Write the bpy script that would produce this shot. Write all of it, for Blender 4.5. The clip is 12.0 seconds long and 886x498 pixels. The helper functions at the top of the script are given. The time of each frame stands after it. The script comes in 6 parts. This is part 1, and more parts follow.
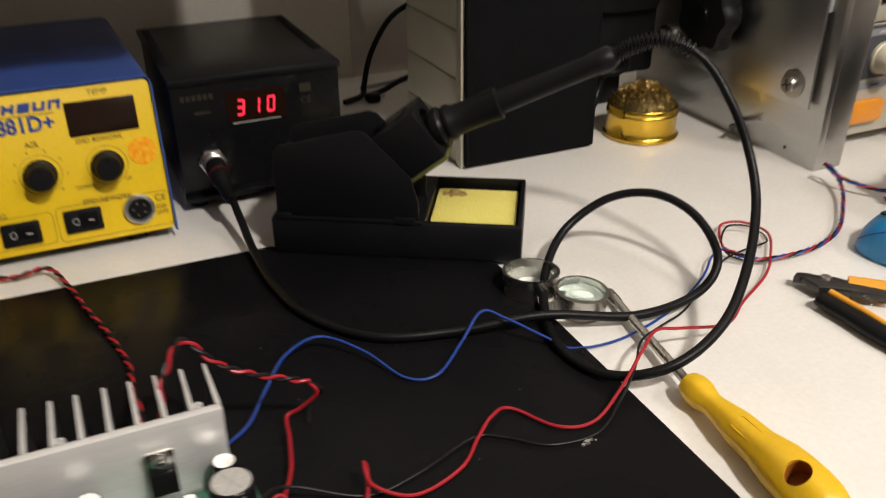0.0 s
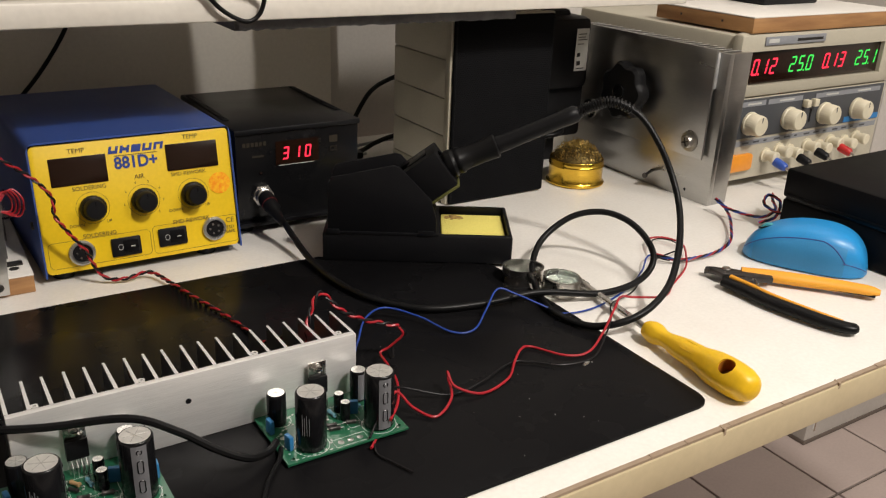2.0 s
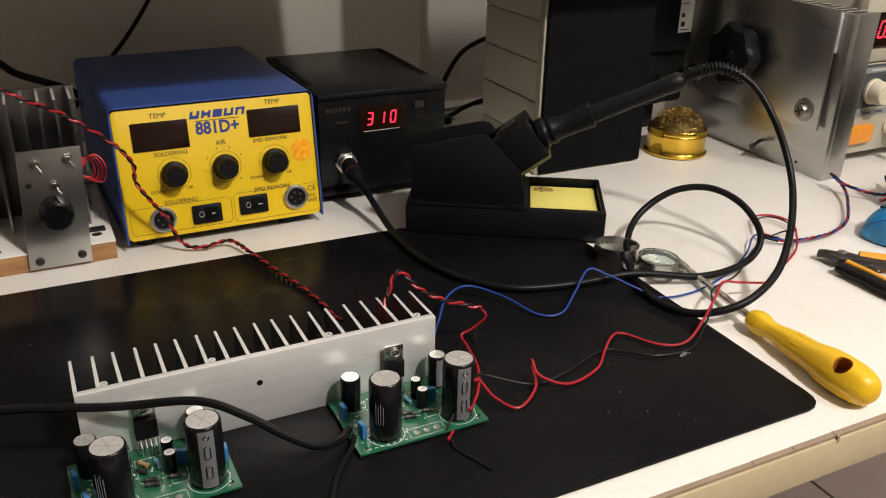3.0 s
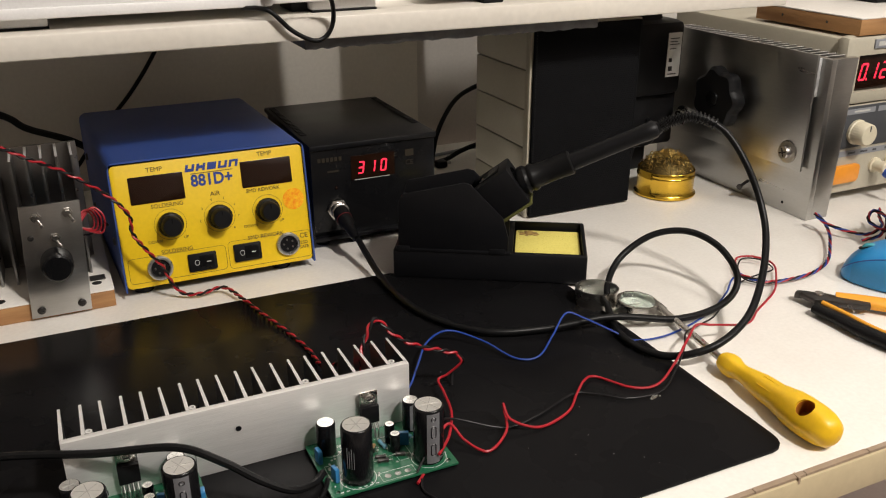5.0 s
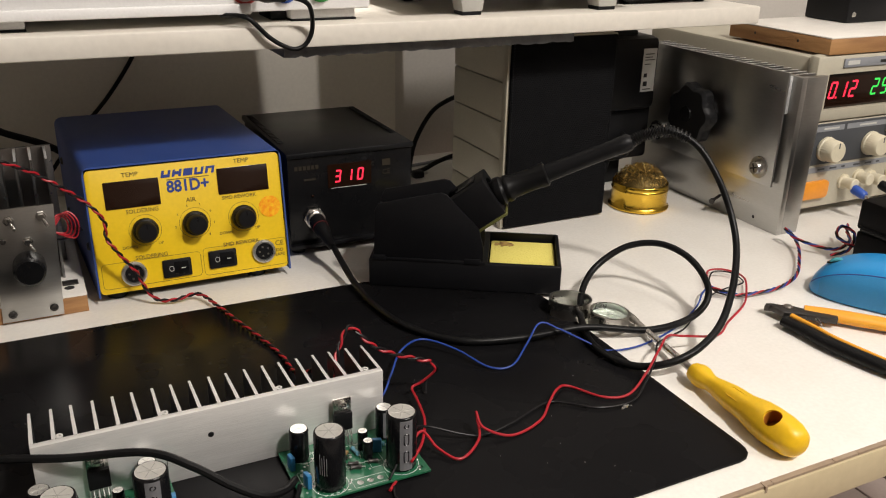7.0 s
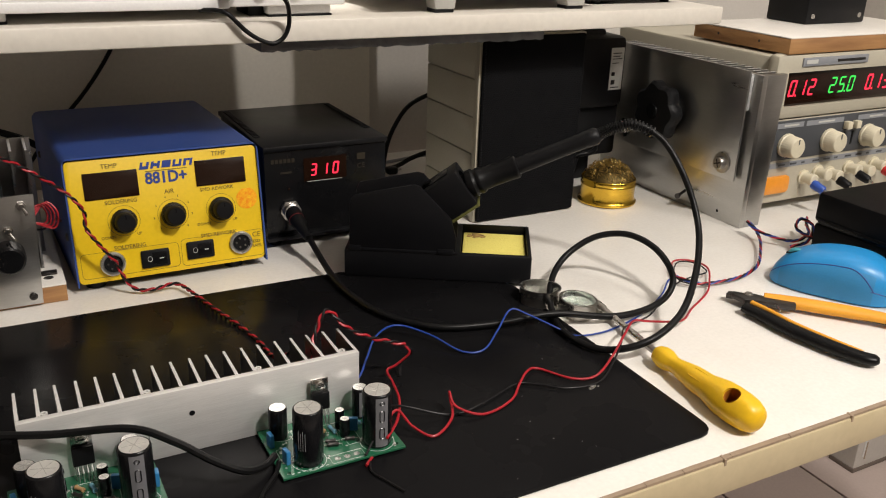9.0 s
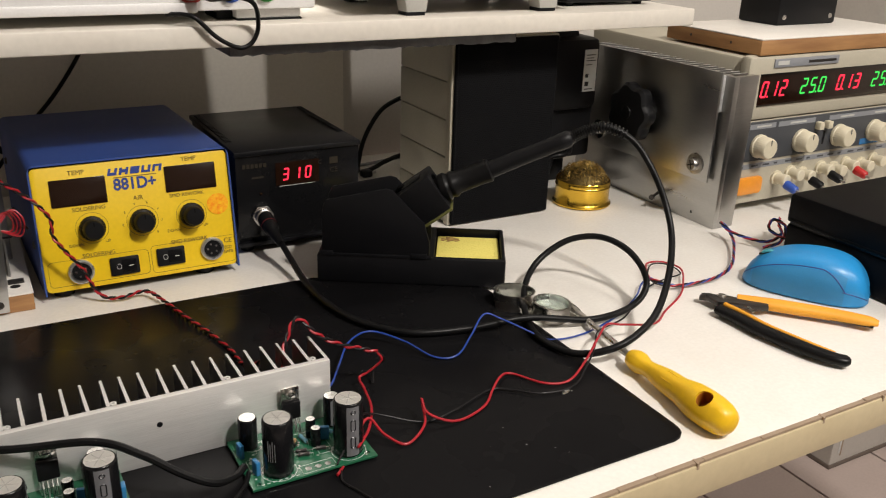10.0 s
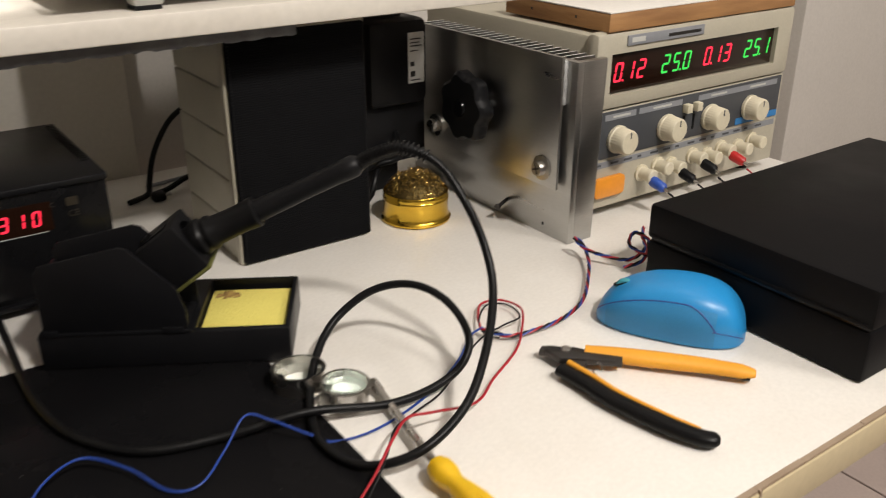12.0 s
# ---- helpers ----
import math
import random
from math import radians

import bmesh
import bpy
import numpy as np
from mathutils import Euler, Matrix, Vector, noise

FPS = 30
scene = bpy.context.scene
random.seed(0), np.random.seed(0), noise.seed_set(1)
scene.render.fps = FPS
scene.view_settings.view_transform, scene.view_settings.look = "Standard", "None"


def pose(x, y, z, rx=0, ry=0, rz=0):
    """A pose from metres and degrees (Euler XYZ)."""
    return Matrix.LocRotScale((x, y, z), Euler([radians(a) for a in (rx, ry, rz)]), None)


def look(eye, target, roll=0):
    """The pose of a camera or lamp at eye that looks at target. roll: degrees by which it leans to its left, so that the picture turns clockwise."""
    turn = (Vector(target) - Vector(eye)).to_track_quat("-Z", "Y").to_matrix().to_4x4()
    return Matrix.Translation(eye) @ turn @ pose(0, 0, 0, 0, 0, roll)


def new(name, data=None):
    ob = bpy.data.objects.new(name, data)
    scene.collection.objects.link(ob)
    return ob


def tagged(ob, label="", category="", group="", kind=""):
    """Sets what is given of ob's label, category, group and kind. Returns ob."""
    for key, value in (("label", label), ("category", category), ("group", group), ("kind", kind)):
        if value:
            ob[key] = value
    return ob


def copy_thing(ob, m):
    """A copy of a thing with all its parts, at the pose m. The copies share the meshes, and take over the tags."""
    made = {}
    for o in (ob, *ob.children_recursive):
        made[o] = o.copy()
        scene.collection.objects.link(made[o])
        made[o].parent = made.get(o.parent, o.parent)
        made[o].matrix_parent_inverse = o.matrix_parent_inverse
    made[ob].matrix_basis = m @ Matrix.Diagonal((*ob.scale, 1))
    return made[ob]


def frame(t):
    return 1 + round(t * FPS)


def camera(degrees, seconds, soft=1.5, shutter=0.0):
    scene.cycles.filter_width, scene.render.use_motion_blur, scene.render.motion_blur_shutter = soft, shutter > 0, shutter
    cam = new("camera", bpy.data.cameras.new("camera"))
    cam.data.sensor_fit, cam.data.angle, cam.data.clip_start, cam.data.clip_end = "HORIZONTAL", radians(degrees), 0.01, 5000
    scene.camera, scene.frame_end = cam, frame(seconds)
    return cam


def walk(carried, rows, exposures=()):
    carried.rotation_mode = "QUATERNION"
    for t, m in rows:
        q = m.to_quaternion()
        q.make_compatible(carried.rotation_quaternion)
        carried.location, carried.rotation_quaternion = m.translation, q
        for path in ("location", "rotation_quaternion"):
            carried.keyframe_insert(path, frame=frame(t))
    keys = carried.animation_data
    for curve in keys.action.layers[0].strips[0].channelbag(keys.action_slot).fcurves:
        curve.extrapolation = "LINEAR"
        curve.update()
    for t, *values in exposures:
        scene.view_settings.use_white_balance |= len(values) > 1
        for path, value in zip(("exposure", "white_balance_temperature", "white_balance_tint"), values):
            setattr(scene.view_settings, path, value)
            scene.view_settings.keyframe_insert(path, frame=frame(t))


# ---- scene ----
cam = camera(54.3, 12.0, soft=1.1, shutter=0.35)
PATH = [
    (0, (0.283, -0.187, 1.069), (1.004, 1.424, 0.13), -0.5),
    (0.5, (0.142, -0.286, 1.12), (1.085, 1.293, 0.334), -0.7),
    (1, (0.095, -0.345, 1.115), (1.142, 1.203, 0.402), -0.1),
    (1.5, (0.073, -0.341, 1.099), (1.095, 1.226, 0.393), 1.5),
    (2, (0.072, -0.333, 1.097), (1.077, 1.224, 0.342), 2.3),
    (2.5, (0.083, -0.308, 1.09), (0.987, 1.279, 0.275), 2.2),
    (2.7, (0.089, -0.295, 1.091), (0.936, 1.308, 0.247), 1.8),
    (4.3, (0.116, -0.325, 1.107), (0.881, 1.343, 0.311), 0.1),
    (4.5, (0.119, -0.328, 1.111), (0.892, 1.339, 0.319), -0.1),
    (5, (0.12, -0.33, 1.116), (0.892, 1.343, 0.338), -0.1),
    (5.5, (0.117, -0.334, 1.118), (0.888, 1.343, 0.346), 0.3),
    (6, (0.118, -0.336, 1.117), (0.904, 1.335, 0.348), 0.7),
    (6.5, (0.117, -0.336, 1.116), (0.927, 1.326, 0.353), 1.1),
    (6.7, (0.119, -0.333, 1.116), (0.939, 1.326, 0.357), 1.1),
    (8.3, (0.104, -0.359, 1.111), (0.946, 1.298, 0.373), 2.1),
    (8.5, (0.102, -0.36, 1.111), (0.957, 1.287, 0.364), 2.0),
    (9, (0.106, -0.359, 1.111), (0.989, 1.275, 0.371), 1.9),
    (9.5, (0.108, -0.356, 1.11), (1.005, 1.268, 0.363), 2.0),
    (10, (0.115, -0.357, 1.114), (1.038, 1.256, 0.374), 1.9),
    (10.5, (0.123, -0.354, 1.113), (1.075, 1.244, 0.379), 1.9),
    (11, (0.127, -0.352, 1.114), (1.094, 1.233, 0.37), 1.9),
    (11.5, (0.201, -0.299, 1.105), (1.259, 1.212, 0.331), 2.4),
    (12, (0.325, -0.238, 1.113), (1.385, 1.247, 0.293), -0.0),
]
walk(cam, [(t, look(eye, target, roll)) for t, eye, target, roll in PATH], [(0, -0.12), (0.7, 0.0), (11.2, 0.0), (12, -0.10)])

# ---- world and lights ----
world = bpy.data.worlds.new("room_world")
world.use_nodes = True
world.node_tree.nodes["Background"].inputs[0].default_value = (0.9, 0.88, 0.85, 1)
world.node_tree.nodes["Background"].inputs[1].default_value = 0.035
scene.world = world


def area_lamp(name, place, target, sx, sy, watts, color):
    data = bpy.data.lights.new(name, "AREA")
    data.shape, data.size, data.size_y = "RECTANGLE", sx, sy
    data.energy, data.color = watts, color
    ob = new(name, data)
    ob.matrix_world = look(place, target)
    return ob


LAMP = (1.0, 0.935, 0.865)
area_lamp("ceiling_lamp_front", (0.75, -1.04, 2.42), (0.60, 0.10, 0.75), 0.16, 0.16, 37, LAMP)
area_lamp("ceiling_lamp_right", (1.20, 0.33, 2.42), (0.85, 0.20, 0.75), 0.6, 0.5, 2.2, LAMP)
area_lamp("ceiling_lamp_room", (1.7, -1.5, 2.42), (1.3, -0.3, 0.0), 0.5, 0.5, 22, LAMP)
# a ceiling spot washing the wall: its light falls behind the shelf, between the instruments
spot = bpy.data.lights.new("ceiling_spot", "SPOT")
spot.energy, spot.color, spot.shadow_soft_size = 120, LAMP, 0.03
spot.spot_size, spot.spot_blend = radians(27), 0.3
new("ceiling_spot", spot).matrix_world = look((0.33, 0.53, 2.42), (0.45, 0.83, 1.0))


# ---- materials ----
def rgb(c):
    return (c[0], c[1], c[2], 1.0)


def stuff_of(name, a, b=None, rough=0.5, metal=0.0, coarse=8.0, fine=180.0, bump=0.1, wear=0.5, stretch=(1, 1, 1), spread=0.12, coat=0.0, dist=0.0008, **more):
    """A surface with large patches from a to b, fine grain, uneven gloss and fine relief."""
    m = bpy.data.materials.new(name)
    m.use_nodes = True
    n, l = m.node_tree.nodes, m.node_tree.links
    p = n["Principled BSDF"]
    b = b or tuple(v * 0.82 for v in a)
    tc, mp = n.new("ShaderNodeTexCoord"), n.new("ShaderNodeMapping")
    mp.inputs["Scale"].default_value = stretch
    l.new(tc.outputs["Object"], mp.inputs["Vector"])
    big, small = n.new("ShaderNodeTexNoise"), n.new("ShaderNodeTexNoise")
    big.inputs["Scale"].default_value, big.inputs["Detail"].default_value = coarse, 5
    small.inputs["Scale"].default_value, small.inputs["Detail"].default_value = fine, 4
    for t in (big, small):
        l.new(mp.outputs["Vector"], t.inputs["Vector"])
    ramp = n.new("ShaderNodeMapRange")
    ramp.inputs["From Min"].default_value, ramp.inputs["From Max"].default_value = 0.35, 0.7
    l.new(big.outputs["Fac"], ramp.inputs["Value"])
    mix = n.new("ShaderNodeMix")
    mix.data_type = "RGBA"
    mix.inputs["A"].default_value, mix.inputs["B"].default_value = rgb(a), rgb(b)
    mul = n.new("ShaderNodeMath")
    mul.operation = "MULTIPLY"
    mul.inputs[1].default_value = wear
    l.new(ramp.outputs["Result"], mul.inputs[0])
    l.new(mul.outputs["Value"], mix.inputs["Factor"])
    grain = n.new("ShaderNodeMix")
    grain.data_type, grain.blend_type = "RGBA", "MULTIPLY"
    grain.inputs["Factor"].default_value = 0.35
    g = n.new("ShaderNodeMapRange")
    g.inputs["To Min"].default_value, g.inputs["To Max"].default_value = 0.7, 1.2
    l.new(small.outputs["Fac"], g.inputs["Value"])
    l.new(mix.outputs["Result"], grain.inputs["A"])
    l.new(g.outputs["Result"], grain.inputs["B"])
    l.new(grain.outputs["Result"], p.inputs["Base Color"])
    r = n.new("ShaderNodeMapRange")
    r.inputs["To Min"].default_value, r.inputs["To Max"].default_value = max(0.02, rough - spread), min(1.0, rough + spread)
    l.new(big.outputs["Fac"], r.inputs["Value"])
    l.new(r.outputs["Result"], p.inputs["Roughness"])
    bp = n.new("ShaderNodeBump")
    bp.inputs["Strength"].default_value, bp.inputs["Distance"].default_value = bump, dist
    l.new(small.outputs["Fac"], bp.inputs["Height"])
    l.new(bp.outputs["Normal"], p.inputs["Normal"])
    p.inputs["Metallic"].default_value = metal
    p.inputs["Coat Weight"].default_value = coat
    for key, v in more.items():
        p.inputs[key.replace("_", " ")].default_value = v
    return m


def glow(name, color, strength):
    m = bpy.data.materials.new(name)
    m.use_nodes = True
    p = m.node_tree.nodes["Principled BSDF"]
    p.inputs["Base Color"].default_value = rgb(tuple(v * 0.3 for v in color))
    p.inputs["Emission Color"].default_value, p.inputs["Emission Strength"].default_value = rgb(color), strength
    return m


def clear_glass(name, tint=(0.95, 0.98, 0.97), ior=1.45):
    m = bpy.data.materials.new(name)
    m.use_nodes = True
    p = m.node_tree.nodes["Principled BSDF"]
    p.inputs["Base Color"].default_value, p.inputs["Roughness"].default_value = rgb(tint), 0.02
    p.inputs["Transmission Weight"].default_value, p.inputs["IOR"].default_value = 1.0, ior
    return m


WHITE_TOP = stuff_of("white_laminate", (0.80, 0.77, 0.72), (0.72, 0.68, 0.62), 0.38, coarse=14, fine=260, bump=0.04, wear=0.6)
CREAM_EDGE = stuff_of("cream_edge_band", (0.56, 0.47, 0.30), (0.46, 0.37, 0.22), 0.45, coarse=9, fine=120, bump=0.12)
EDGE_DIRT = stuff_of("worn_edge_line", (0.30, 0.22, 0.15), (0.42, 0.33, 0.24), 0.7, coarse=40, fine=200, bump=0.3)
SHELF_WHITE = stuff_of("shelf_paint", (0.70, 0.66, 0.59), (0.62, 0.57, 0.50), 0.45, coarse=10, fine=150, bump=0.08)
WALL_PAINT = stuff_of("wall_paint", (0.56, 0.53, 0.49), (0.50, 0.47, 0.43), 0.75, coarse=4, fine=220, bump=0.12)
BACK_PANEL = stuff_of("grey_beige_panel", (0.74, 0.70, 0.63), (0.68, 0.64, 0.57), 0.38, coarse=5, fine=200, bump=0.05)
MAT_RUBBER = stuff_of("black_mat", (0.0058, 0.0056, 0.0062), (0.0090, 0.0087, 0.0092), 0.27, coarse=10, fine=240, bump=0.06, spread=0.10, Specular_IOR_Level=0.06)
BLACK_PLASTIC = stuff_of("black_plastic", (0.0062, 0.0062, 0.0070), (0.0100, 0.0100, 0.0108), 0.42, coarse=22, fine=420, bump=0.12, Specular_IOR_Level=0.18)
BLACK_GLOSS = stuff_of("glossy_black_plastic", (0.0054, 0.0054, 0.0060), (0.0090, 0.0090, 0.0096), 0.2, coarse=20, fine=300, bump=0.03, Specular_IOR_Level=0.22)
BLACK_METAL = stuff_of("black_painted_metal", (0.0060, 0.0061, 0.0072), (0.0095, 0.0095, 0.0106), 0.36, coarse=12, fine=700, bump=0.22, Specular_IOR_Level=0.22)
BLACK_RUBBER = stuff_of("black_rubber_cord", (0.0050, 0.0050, 0.0054), (0.0090, 0.0088, 0.0090), 0.38, coarse=30, fine=300, bump=0.05, Specular_IOR_Level=0.18)
CASE_BLACK = stuff_of("black_abs_case", (0.0050, 0.0048, 0.0054), (0.0085, 0.0080, 0.0085), 0.5, coarse=15, fine=520, bump=0.25, Specular_IOR_Level=0.09)
CLOTH = stuff_of("black_speaker_cloth", (0.0052, 0.0053, 0.0060), (0.0090, 0.0090, 0.0100), 0.85, coarse=30, fine=900, bump=0.5, Specular_IOR_Level=0.08)
BLUE_PAINT = stuff_of("blue_painted_metal", (0.030, 0.070, 0.27), (0.024, 0.055, 0.21), 0.45, coarse=9, fine=520, bump=0.18)
YELLOW_PANEL = stuff_of("yellow_panel_paint", (0.80, 0.54, 0.010), (0.74, 0.48, 0.008), 0.42, coarse=9, fine=300, bump=0.05)
NAVY_INK = stuff_of("navy_ink", (0.03, 0.06, 0.28), None, 0.5)
DARK_INK = stuff_of("dark_ink", (0.17, 0.115, 0.020), None, 0.6)
WINDOW_DARK = stuff_of("dark_display_window", (0.016, 0.006, 0.003), (0.012, 0.005, 0.003), 0.22, bump=0.01)
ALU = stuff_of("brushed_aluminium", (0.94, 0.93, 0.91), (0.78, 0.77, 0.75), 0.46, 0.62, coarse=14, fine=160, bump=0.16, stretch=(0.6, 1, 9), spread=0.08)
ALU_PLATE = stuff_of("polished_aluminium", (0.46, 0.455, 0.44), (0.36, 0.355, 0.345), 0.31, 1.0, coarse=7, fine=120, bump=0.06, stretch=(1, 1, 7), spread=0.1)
# the same aluminium darkened: shade between the fins, put into the colour
ALU_SHADE = stuff_of("shaded_aluminium", (0.34, 0.335, 0.33), (0.26, 0.255, 0.25), 0.30, 1.0, coarse=12, fine=200, bump=0.05, stretch=(1, 1, 5), spread=0.08)
STEEL = stuff_of("bright_steel", (0.55, 0.53, 0.50), (0.42, 0.40, 0.37), 0.28, 1.0, coarse=40, fine=300, bump=0.05)
DARK_STEEL = stuff_of("dark_tool_steel", (0.06, 0.057, 0.055), (0.10, 0.09, 0.085), 0.42, 0.8, coarse=60, fine=400, bump=0.2)
GOLD_TIN = stuff_of("gold_lacquered_tin", (0.80, 0.52, 0.07), (0.72, 0.44, 0.05), 0.22, 1.0, coarse=18, fine=160, bump=0.03)
BRASS_WOOL = stuff_of("brass_wool", (0.62, 0.42, 0.13), (0.34, 0.24, 0.09), 0.3, 1.0, coarse=120, fine=600, bump=0.1, wear=1.0)
WOOD = stuff_of("raw_wood_edge", (0.42, 0.22, 0.085), (0.27, 0.13, 0.05), 0.65, coarse=14, fine=90, bump=0.25, stretch=(1, 1, 8), wear=0.9)
PCB_GREEN = stuff_of("green_solder_mask", (0.016, 0.120, 0.058), (0.011, 0.085, 0.040), 0.32, coarse=60, fine=500, bump=0.06, coat=0.3)
SILK = stuff_of("white_silk_print", (0.65, 0.70, 0.66), None, 0.6)
TIN_SOLDER = stuff_of("tin_solder", (0.62, 0.62, 0.60), (0.48, 0.48, 0.46), 0.3, 0.9, coarse=200, fine=900)
CAP_SLEEVE = stuff_of("black_capacitor_sleeve", (0.006, 0.006, 0.007), (0.010, 0.010, 0.011), 0.2, coarse=60, fine=300, bump=0.03, Specular_IOR_Level=0.3)
CAP_STRIPE = stuff_of("grey_capacitor_stripe", (0.17, 0.17, 0.18), (0.13, 0.13, 0.14), 0.4)
SCORE = stuff_of("scored_aluminium", (0.56, 0.55, 0.53), None, 0.5, 0.85)
CAP_TOP = stuff_of("aluminium_can_top", (0.80, 0.79, 0.76), (0.66, 0.65, 0.62), 0.42, 0.85, coarse=80, fine=400)
BLUE_FILM = stuff_of("blue_film_capacitor", (0.03, 0.19, 0.42), (0.02, 0.15, 0.34), 0.35)
BLUE_RES = stuff_of("pale_blue_resistor", (0.14, 0.34, 0.44), (0.10, 0.27, 0.36), 0.4, coarse=200)
BROWN_RES = stuff_of("tan_resistor", (0.42, 0.26, 0.12), None, 0.5)
RED_WIRE = stuff_of("red_wire_sleeve", (0.40, 0.012, 0.022), (0.30, 0.009, 0.016), 0.38, coarse=60, fine=300, bump=0.03)
BLUE_WIRE = stuff_of("blue_wire_sleeve", (0.012, 0.050, 0.30), (0.010, 0.038, 0.22), 0.38, coarse=60, fine=300, bump=0.03)
BLACK_WIRE = stuff_of("black_wire_sleeve", (0.010, 0.009, 0.010), (0.014, 0.013, 0.013), 0.40, coarse=60, fine=300, bump=0.03, Specular_IOR_Level=0.2)
SPONGE = stuff_of("yellow_sponge", (0.76, 0.66, 0.16), (0.66, 0.55, 0.12), 0.9, coarse=30, fine=420, bump=0.7, dist=0.002)
BURN = stuff_of("burnt_sponge_spot", (0.12, 0.05, 0.015), (0.45, 0.30, 0.08), 0.95, coarse=160, fine=500, bump=0.5, wear=1.0)
YELLOW_GRIP = stuff_of("yellow_handle_plastic", (0.82, 0.50, 0.012), (0.76, 0.44, 0.010), 0.40, coarse=16, fine=260, bump=0.05)
# shade inside the handle's hole, put into the colour as orange-brown
HOLE_SHADE = stuff_of("shaded_yellow_plastic", (0.40, 0.13, 0.012), None, 0.5)
ORANGE_GRIP = stuff_of("orange_foam_grip", (0.86, 0.39, 0.030), (0.78, 0.33, 0.022), 0.55, coarse=20, fine=400, bump=0.15)
MOUSE_BLUE = stuff_of("blue_satin_plastic", (0.022, 0.27, 0.62), (0.020, 0.25, 0.58), 0.36, coarse=20, fine=600, bump=0.04, spread=0.05)
MOUSE_SIDE = stuff_of("blue_matt_side_plastic", (0.030, 0.24, 0.52), (0.028, 0.22, 0.48), 0.55, coarse=20, fine=700, bump=0.2)
TEAL = stuff_of("teal_wheel_rubber", (0.06, 0.34, 0.40), None, 0.6)
BEIGE = stuff_of("beige_instrument_plastic", (0.47, 0.435, 0.345), (0.41, 0.375, 0.295), 0.5, coarse=10, fine=420, bump=0.15)
SPEAKER_SIDE = stuff_of("olive_grey_plastic", (0.54, 0.51, 0.42), (0.47, 0.44, 0.36), 0.55, coarse=10, fine=420, bump=0.12)
CREAM_KNOB = stuff_of("cream_knob_plastic", (0.68, 0.62, 0.47), (0.60, 0.54, 0.40), 0.42)
PANEL_GREY = stuff_of("dark_grey_panel", (0.060, 0.064, 0.072), (0.05, 0.053, 0.06), 0.5, fine=500, bump=0.08)
LABEL_GREY = stuff_of("grey_label", (0.26, 0.27, 0.29), None, 0.5)
INK_LIGHT = stuff_of("light_ink", (0.55, 0.55, 0.52), None, 0.6)
INK_DIM = stuff_of("dim_gold_ink", (0.024, 0.018, 0.010), None, 0.5)
PAPER = stuff_of("off_white_paper_label", (0.62, 0.62, 0.60), (0.54, 0.53, 0.51), 0.6)
INSULATOR = stuff_of("whitish_silicone_pad", (0.46, 0.46, 0.45), (0.30, 0.30, 0.30), 0.5, coarse=160, fine=500, bump=0.6, wear=1.0)
ORANGE_SWITCH = stuff_of("orange_rocker", (0.80, 0.30, 0.03), (0.72, 0.25, 0.02), 0.38)
POST_BLUE = stuff_of("blue_post_cap", (0.03, 0.09, 0.42), None, 0.4)
POST_RED = stuff_of("red_post_cap", (0.52, 0.02, 0.02), None, 0.4)
STRIPE_BLUE = stuff_of("blue_panel_stripe", (0.03, 0.20, 0.50), None, 0.5)
SCOPE_WHITE = stuff_of("white_instrument_plastic", (0.76, 0.75, 0.74), (0.70, 0.69, 0.68), 0.42, fine=420, bump=0.06)
GREY_PLASTIC = stuff_of("warm_grey_plastic", (0.42, 0.41, 0.38), (0.36, 0.35, 0.32), 0.5, fine=420, bump=0.12)
RING_RED = stuff_of("red_socket_ring", (0.52, 0.05, 0.04), None, 0.5)
RING_BLUE = stuff_of("blue_socket_ring", (0.03, 0.09, 0.42), None, 0.5)
RING_GREEN = stuff_of("green_socket_ring", (0.05, 0.40, 0.08), None, 0.5)
BUTTON_BLUE = stuff_of("blue_button", (0.03, 0.03, 0.30), None, 0.4)
STRIP_GREY = stuff_of("rough_grey_strip", (0.10, 0.10, 0.105), (0.16, 0.16, 0.165), 0.8, coarse=60, fine=300, bump=0.6, wear=1.0)
TILE = stuff_of("pink_grey_floor_tile", (0.50, 0.41, 0.375), (0.43, 0.35, 0.32), 0.42, coarse=6, fine=160, bump=0.05)
GROUT = stuff_of("dark_grout", (0.15, 0.12, 0.10), None, 0.9)
BEAM_GREY = stuff_of("grey_painted_steel", (0.30, 0.295, 0.28), (0.24, 0.23, 0.22), 0.5, coarse=10, fine=160, bump=0.1)
CEIL = stuff_of("ceiling_paint", (0.75, 0.74, 0.71), None, 0.85)
HOLO = stuff_of("orange_hologram_foil", (0.95, 0.28, 0.008), (1.0, 0.60, 0.020), 0.35, 0.0, coarse=260, fine=700, bump=0.5, wear=1.0)
RED_LED = glow("red_led_light", (1.0, 0.025, 0.06), 1.7)
GREEN_LED = glow("green_led_light", (0.05, 0.75, 0.10), 1.0)
GLASS = clear_glass("lens_glass", (0.80, 0.92, 0.90))
THIN_GLASS = clear_glass("thin_lens_glass", (0.85, 0.90, 0.89), 1.12)
GREEN_JEWEL = stuff_of("green_indicator", (0.02, 0.30, 0.12), None, 0.2)

# ---- building helpers ----
BASE = {}


def thing(name, place, label, category, rz=0.0, group="", kind=""):
    ob = new(name)
    m = pose(*place, 0, 0, rz)
    ob.matrix_world = m
    BASE[ob.name] = m
    return tagged(ob, label, category, group, kind)


